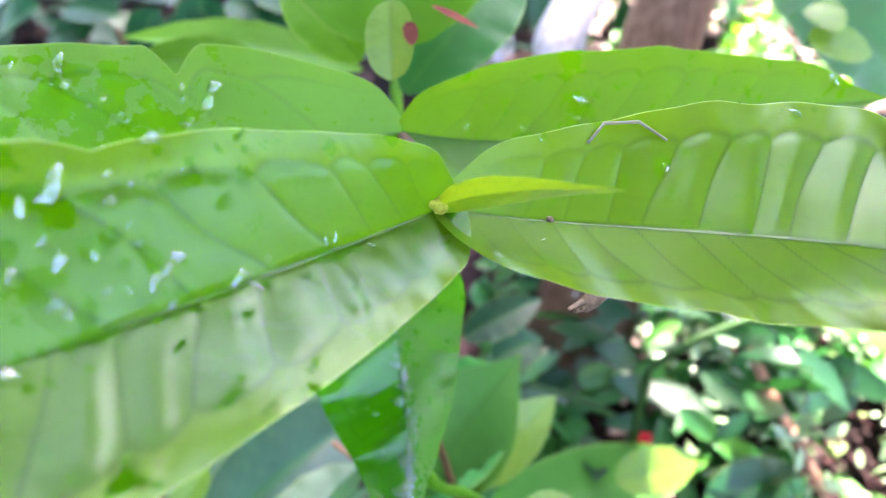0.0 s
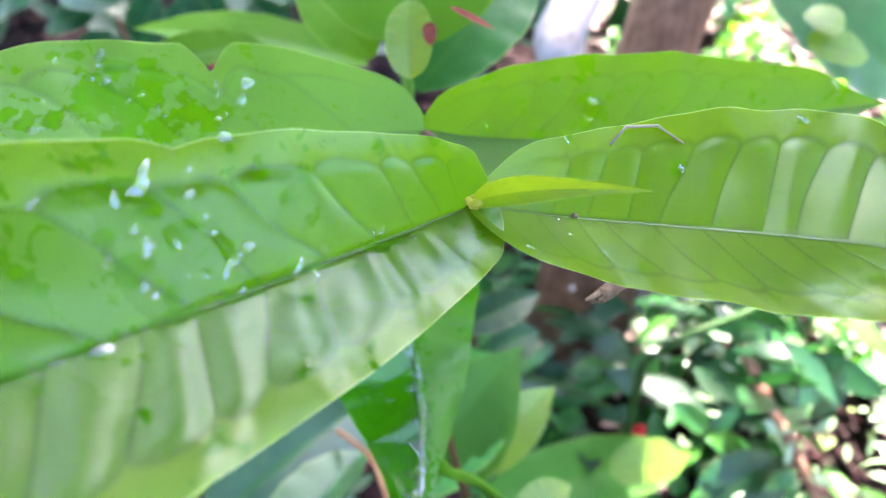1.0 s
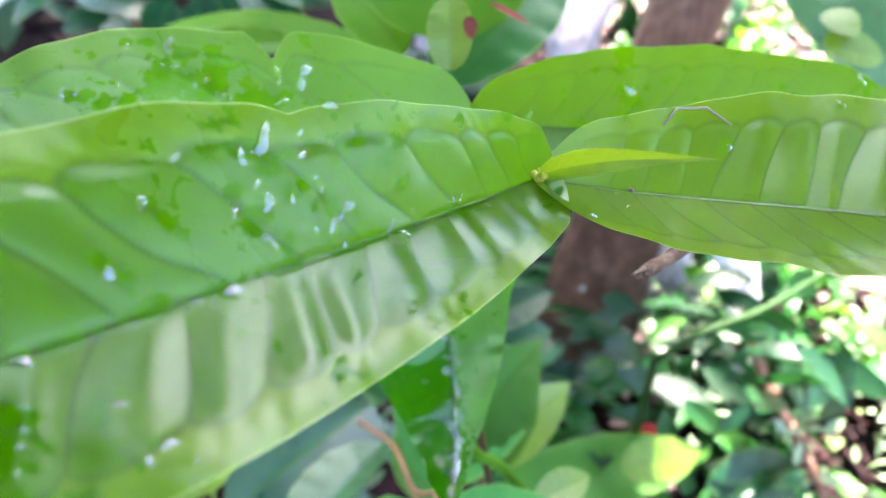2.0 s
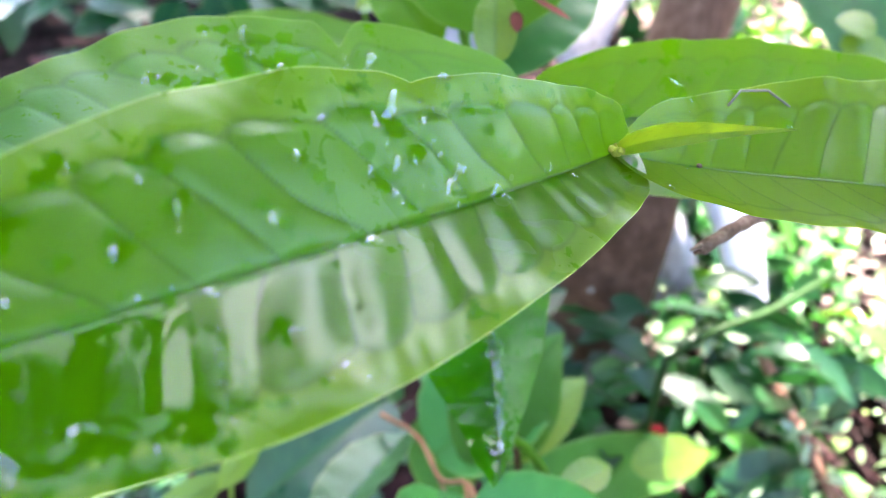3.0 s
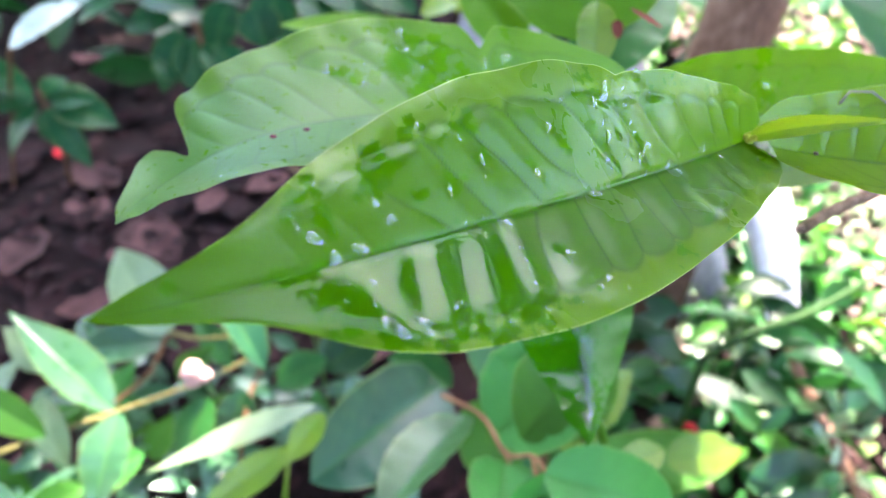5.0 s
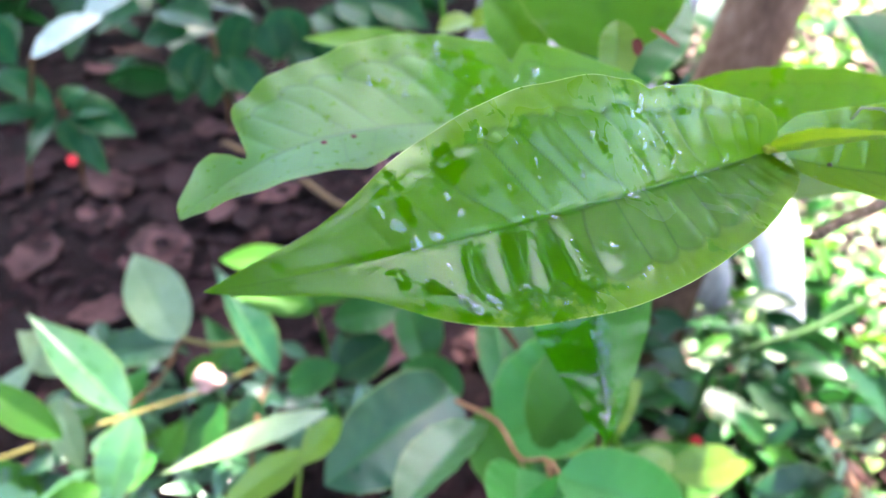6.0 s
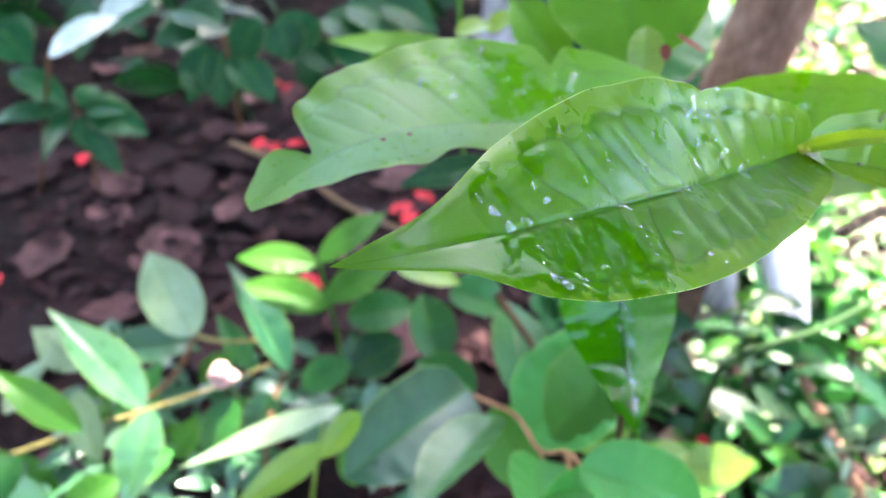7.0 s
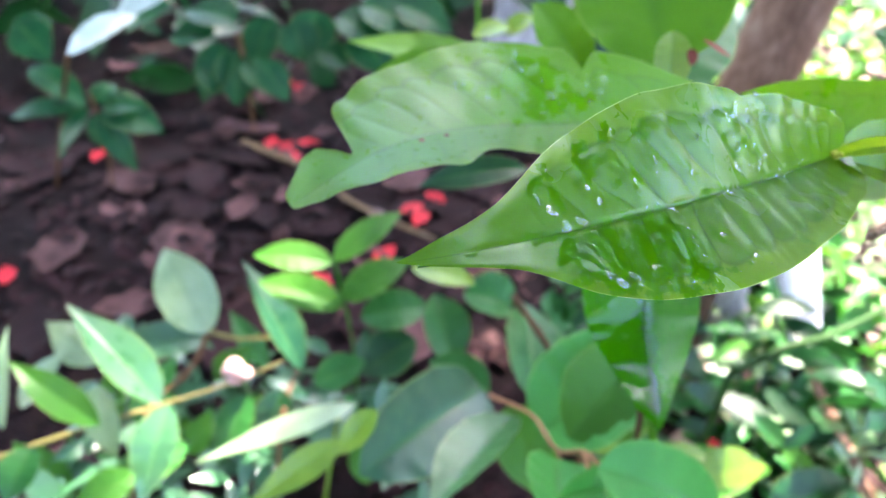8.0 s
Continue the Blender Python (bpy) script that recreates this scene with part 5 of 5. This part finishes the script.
stem_part("branch", creeper, [(0.135, 0.430, 0.155), (0.142, 0.441, 0.038), (0.155, 0.461, -0.099)], 0.004, "vine")

# leafy undergrowth beyond the shrub
undergrowth = thing("undergrowth", "dark undergrowth leaves flecked with sunlight", "plant")
blade(undergrowth, (0.260, 0.513, -0.047), (0.290, 0.565, -0.028), 0.0103, "fresh", 24, 0.12, "oval", 0.2)
blade(undergrowth, (0.348, 0.534, -0.041), (0.380, 0.543, -0.021), 0.0146, "shine", -10, 0.12, "oval", 0.2)
blade(undergrowth, (0.208, 0.615, -0.019), (0.191, 0.571, -0.053), 0.0180, "dusk", 14, 0.12, "oval", 0.2)
blade(undergrowth, (0.239, 0.551, 0.076), (0.305, 0.549, 0.080), 0.0171, "dusk", -7, 0.12, "oval", 0.2)
blade(undergrowth, (0.161, 0.534, 0.072), (0.212, 0.576, 0.073), 0.0110, "fresh", -6, 0.12, "oval", 0.2)
blade(undergrowth, (0.093, 0.525, 0.021), (0.141, 0.551, 0.014), 0.0147, "shine", 18, 0.12, "oval", 0.2)
blade(undergrowth, (0.299, 0.631, 0.012), (0.262, 0.602, -0.003), 0.0148, "dusk", -22, 0.12, "oval", 0.2)
blade(undergrowth, (0.147, 0.444, -0.013), (0.195, 0.458, -0.013), 0.0124, "fresh", 12, 0.12, "oval", 0.2)
blade(undergrowth, (0.361, 0.621, -0.090), (0.335, 0.640, -0.040), 0.0135, "fresh", -3, 0.12, "oval", 0.2)
blade(undergrowth, (0.221, 0.475, -0.042), (0.228, 0.462, -0.090), 0.0127, "dusk", -23, 0.12, "oval", 0.2)
blade(undergrowth, (0.188, 0.438, -0.012), (0.199, 0.409, -0.029), 0.0110, "shine", -20, 0.12, "oval", 0.2)
blade(undergrowth, (0.160, 0.517, 0.061), (0.182, 0.512, 0.030), 0.0172, "dusk", 21, 0.12, "oval", 0.2)
blade(undergrowth, (0.091, 0.416, 0.012), (0.044, 0.422, 0.010), 0.0149, "fresh", 16, 0.12, "oval", 0.2)
blade(undergrowth, (0.205, 0.597, 0.045), (0.247, 0.625, 0.040), 0.0113, "shine", -17, 0.12, "oval", 0.2)
blade(undergrowth, (0.220, 0.434, 0.048), (0.268, 0.438, 0.011), 0.0107, "fresh", 14, 0.12, "oval", 0.2)
blade(undergrowth, (0.322, 0.489, -0.081), (0.267, 0.480, -0.092), 0.0124, "fresh", -16, 0.12, "oval", 0.2)
blade(undergrowth, (0.129, 0.518, -0.089), (0.083, 0.533, -0.103), 0.0122, "fresh", -8, 0.12, "oval", 0.2)
blade(undergrowth, (0.252, 0.580, -0.077), (0.205, 0.576, -0.074), 0.0163, "teal", 23, 0.12, "oval", 0.2)
blade(undergrowth, (0.165, 0.506, 0.010), (0.135, 0.549, 0.021), 0.0156, "dusk", 16, 0.12, "oval", 0.2)
blade(undergrowth, (0.124, 0.442, 0.012), (0.062, 0.429, 0.014), 0.0110, "shine", 16, 0.12, "oval", 0.2)
blade(undergrowth, (0.308, 0.627, -0.070), (0.300, 0.601, -0.103), 0.0201, "dusk", 19, 0.12, "oval", 0.2)
blade(undergrowth, (0.242, 0.627, -0.076), (0.214, 0.600, -0.092), 0.0148, "fresh", -7, 0.12, "oval", 0.2)
blade(undergrowth, (0.281, 0.522, -0.051), (0.278, 0.548, -0.033), 0.0159, "fresh", -6, 0.12, "oval", 0.2)
blade(undergrowth, (0.210, 0.420, 0.071), (0.170, 0.429, 0.105), 0.0111, "dusk", -11, 0.12, "oval", 0.2)
stem_part("branch", undergrowth, [(0.209, 0.602, 0.017), (0.230, 0.573, -0.053), (0.259, 0.554, -0.144)], 0.004, "twig")

# ---- litter ----
def litter_leaf(name, x, y, size, material, turn, seed, lift=0.008):
    """One curled dry leaf lying on the ground."""
    rng = random.Random(seed)
    u = np.linspace(0, 1, 12)
    s = np.linspace(-1, 1, 7)
    uu, ss = np.meshgrid(u, s, indexing="ij")
    w = size * 0.3 * np.sin(np.pi * np.clip(uu, 0.02, 0.98)) ** 0.8 * (1 + 0.12 * np.sin(uu * 17 + seed))
    px_, py_ = (uu - 0.5) * size, ss * w
    pz_ = rng.uniform(0.1, 0.35) * w * ss**2 + rng.uniform(-0.05, 0.12) * size * (2 * uu - 1) ** 2 + 0.01 * size * np.sin(uu * 23 + ss * 5 + seed)
    c, d = math.cos(turn), math.sin(turn)
    place = np.stack([x + c * px_ - d * py_, y + d * px_ + c * py_, ground_height(x, y) + lift + pz_], -1)
    return grid_part(name, place, material, None)


rng = random.Random(21)
for i in range(260):
    x, y = rng.gauss(-0.35, 0.62), rng.gauss(1.0, 0.5)
    # tan leaves crowd the sunny side, so the litter colour adds brightness there
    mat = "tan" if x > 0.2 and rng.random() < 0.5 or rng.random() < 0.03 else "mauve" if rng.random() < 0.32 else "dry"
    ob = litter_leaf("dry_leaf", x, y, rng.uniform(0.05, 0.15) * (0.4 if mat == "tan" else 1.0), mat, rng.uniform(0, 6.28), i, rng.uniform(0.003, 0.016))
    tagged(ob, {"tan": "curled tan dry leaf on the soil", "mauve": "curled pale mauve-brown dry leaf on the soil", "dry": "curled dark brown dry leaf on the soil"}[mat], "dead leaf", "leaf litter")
for i, (x, y) in enumerate(((-0.613, 1.223), (-0.655, 1.228), (-0.574, 1.246), (-0.584, 1.175), (-0.62, 1.2), (-0.913, 0.683), (-0.291, 1.023), (-0.253, 1.074), (-0.314, 0.866), (-0.406, 0.775), (-0.269, 0.996), (-0.744, 1.584), (-0.695, 1.555), (-0.64, 1.19), (-1.0, 1.1))):
    ob = litter_leaf("petal", x, y, 0.055, "red", i * 1.7, 300 + i, 0.012)
    tagged(ob, "fallen red flower petal on the litter", "petal", "red petals")
tagged(ball("berry", None, (0.164, 0.460, 0.006), 0.010, "red", "", 0.95), "round red berry lying among the leaves", "berry")
stone_bm = bmesh.new()
bmesh.ops.create_icosphere(stone_bm, subdivisions=4, radius=0.034)
for vert in stone_bm.verts:
    vert.co *= 1 + 0.22 * noise.noise(vert.co * 30) + 0.05 * noise.noise(vert.co * 110)
    vert.co = Vector((vert.co.x * 1.1 + 0.127, vert.co.y + 0.617, vert.co.z * 1.3 + -0.027))
tagged(part("stone", stone_bm, "palebark", None), "pale rough stone at the foot of the trunk", "stone")
stick_bm = bmesh.new()
tube(stick_bm, smooth_line([(-0.712, 1.206, -0.07), (-0.528, 1.101, -0.062), (-0.398, 0.994, -0.065), (-0.228, 0.911, -0.07)]), [0.007, 0.007, 0.0068, 0.0066, 0.0065, 0.0064, 0.0062, 0.006, 0.006, 0.006, 0.0058, 0.0056, 0.0055, 0.0054, 0.0053, 0.0052, 0.005, 0.005, 0.0045][:19], 8)
tagged(part("stick", stick_bm, "deadwood", None), "dry brown stick lying on the litter", "stick")

rng = random.Random(8)
low = [(rng.gauss(-0.2, 1.3), rng.gauss(1.0, 1.3)) for _ in range(12000)]
scraps = scattered_leaves("leaf_scraps", [(x, y, ground_height(x, y) + rng.uniform(0.002, 0.012)) for x, y in low], 0.022, "dry", None, 0.25, 3)
tagged(scraps, "small broken scraps of brown leaf litter", "litter", kind="stuff")
deep = []
while len(deep) < 170:
    x, y = rng.uniform(0.05, 0.38), rng.uniform(0.42, 1.2)
    if noise.noise((x * 5, y * 5, 3)) > -0.2:
        deep.append((x, y, ground_height(x, y) + rng.uniform(0.02, 0.20)))
shaded = []
while len(shaded) < 680:
    x, y = rng.uniform(-0.02, 0.50), rng.uniform(0.40, 1.1)
    if noise.noise((x * 6, y * 6, 13)) > -0.25:
        shaded.append((x, y, ground_height(x, y) + rng.uniform(0.01, 0.10)))
below = []
while len(below) < 230:
    x, y = rng.uniform(-0.66, -0.12), rng.uniform(0.24, 0.54)
    if noise.noise((x * 7, y * 7, 21)) > -0.3:
        below.append((x, y, ground_height(x, y) + rng.uniform(0.02, 0.11)))
tagged(scattered_leaves("weeds", below, 0.026, "mist", None, 0.6, 18), "green low weeds under the narrow-leaved bush", "plants", kind="stuff")
tagged(scattered_leaves("weeds", shaded, 0.026, "dusk", None, 0.55, 16), "blue-green low weeds in broken shade", "plants", kind="stuff")
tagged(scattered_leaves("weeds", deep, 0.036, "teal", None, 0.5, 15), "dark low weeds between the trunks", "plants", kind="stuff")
green = []
while len(green) < 2000:
    x, y = rng.gauss(1.0, 0.75), rng.gauss(1.4, 1.2)
    if noise.noise((x * 3, y * 3, 9)) > -0.25 and x > 0.22 + 0.1 * noise.noise((x * 5, y * 5, 0)) and y > 0.3:
        green.append((x, y, ground_height(x, y) + rng.uniform(0.02, 0.16)))
# added pale bits that stand for bright sun glints among the leaves
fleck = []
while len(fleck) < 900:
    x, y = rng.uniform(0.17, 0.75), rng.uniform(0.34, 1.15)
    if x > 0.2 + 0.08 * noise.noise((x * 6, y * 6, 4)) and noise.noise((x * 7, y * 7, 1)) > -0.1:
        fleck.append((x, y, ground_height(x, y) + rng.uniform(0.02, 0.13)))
tagged(scattered_leaves("seedling_leaves", fleck, 0.013, "pale", None, 0.6, 19), "tiny leaves coloured pale to stand for sun glints", "plants", kind="stuff")
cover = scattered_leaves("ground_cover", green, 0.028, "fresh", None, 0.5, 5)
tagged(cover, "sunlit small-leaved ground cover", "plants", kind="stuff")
# pale litter added where sun falls; its colour carries part of the brightness
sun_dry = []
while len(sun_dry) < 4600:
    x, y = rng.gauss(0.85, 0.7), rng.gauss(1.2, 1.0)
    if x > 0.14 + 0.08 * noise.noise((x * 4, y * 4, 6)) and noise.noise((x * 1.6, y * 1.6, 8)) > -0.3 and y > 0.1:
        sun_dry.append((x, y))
sunlit_pale = scattered_leaves("bleached_litter", [(x, y, ground_height(x, y) + rng.uniform(0.004, 0.05)) for x, y in sun_dry], 0.026, "tan", None, 0.3, 6)
tagged(sunlit_pale, "dry leaves coloured pale for sun flecks", "litter", kind="stuff")
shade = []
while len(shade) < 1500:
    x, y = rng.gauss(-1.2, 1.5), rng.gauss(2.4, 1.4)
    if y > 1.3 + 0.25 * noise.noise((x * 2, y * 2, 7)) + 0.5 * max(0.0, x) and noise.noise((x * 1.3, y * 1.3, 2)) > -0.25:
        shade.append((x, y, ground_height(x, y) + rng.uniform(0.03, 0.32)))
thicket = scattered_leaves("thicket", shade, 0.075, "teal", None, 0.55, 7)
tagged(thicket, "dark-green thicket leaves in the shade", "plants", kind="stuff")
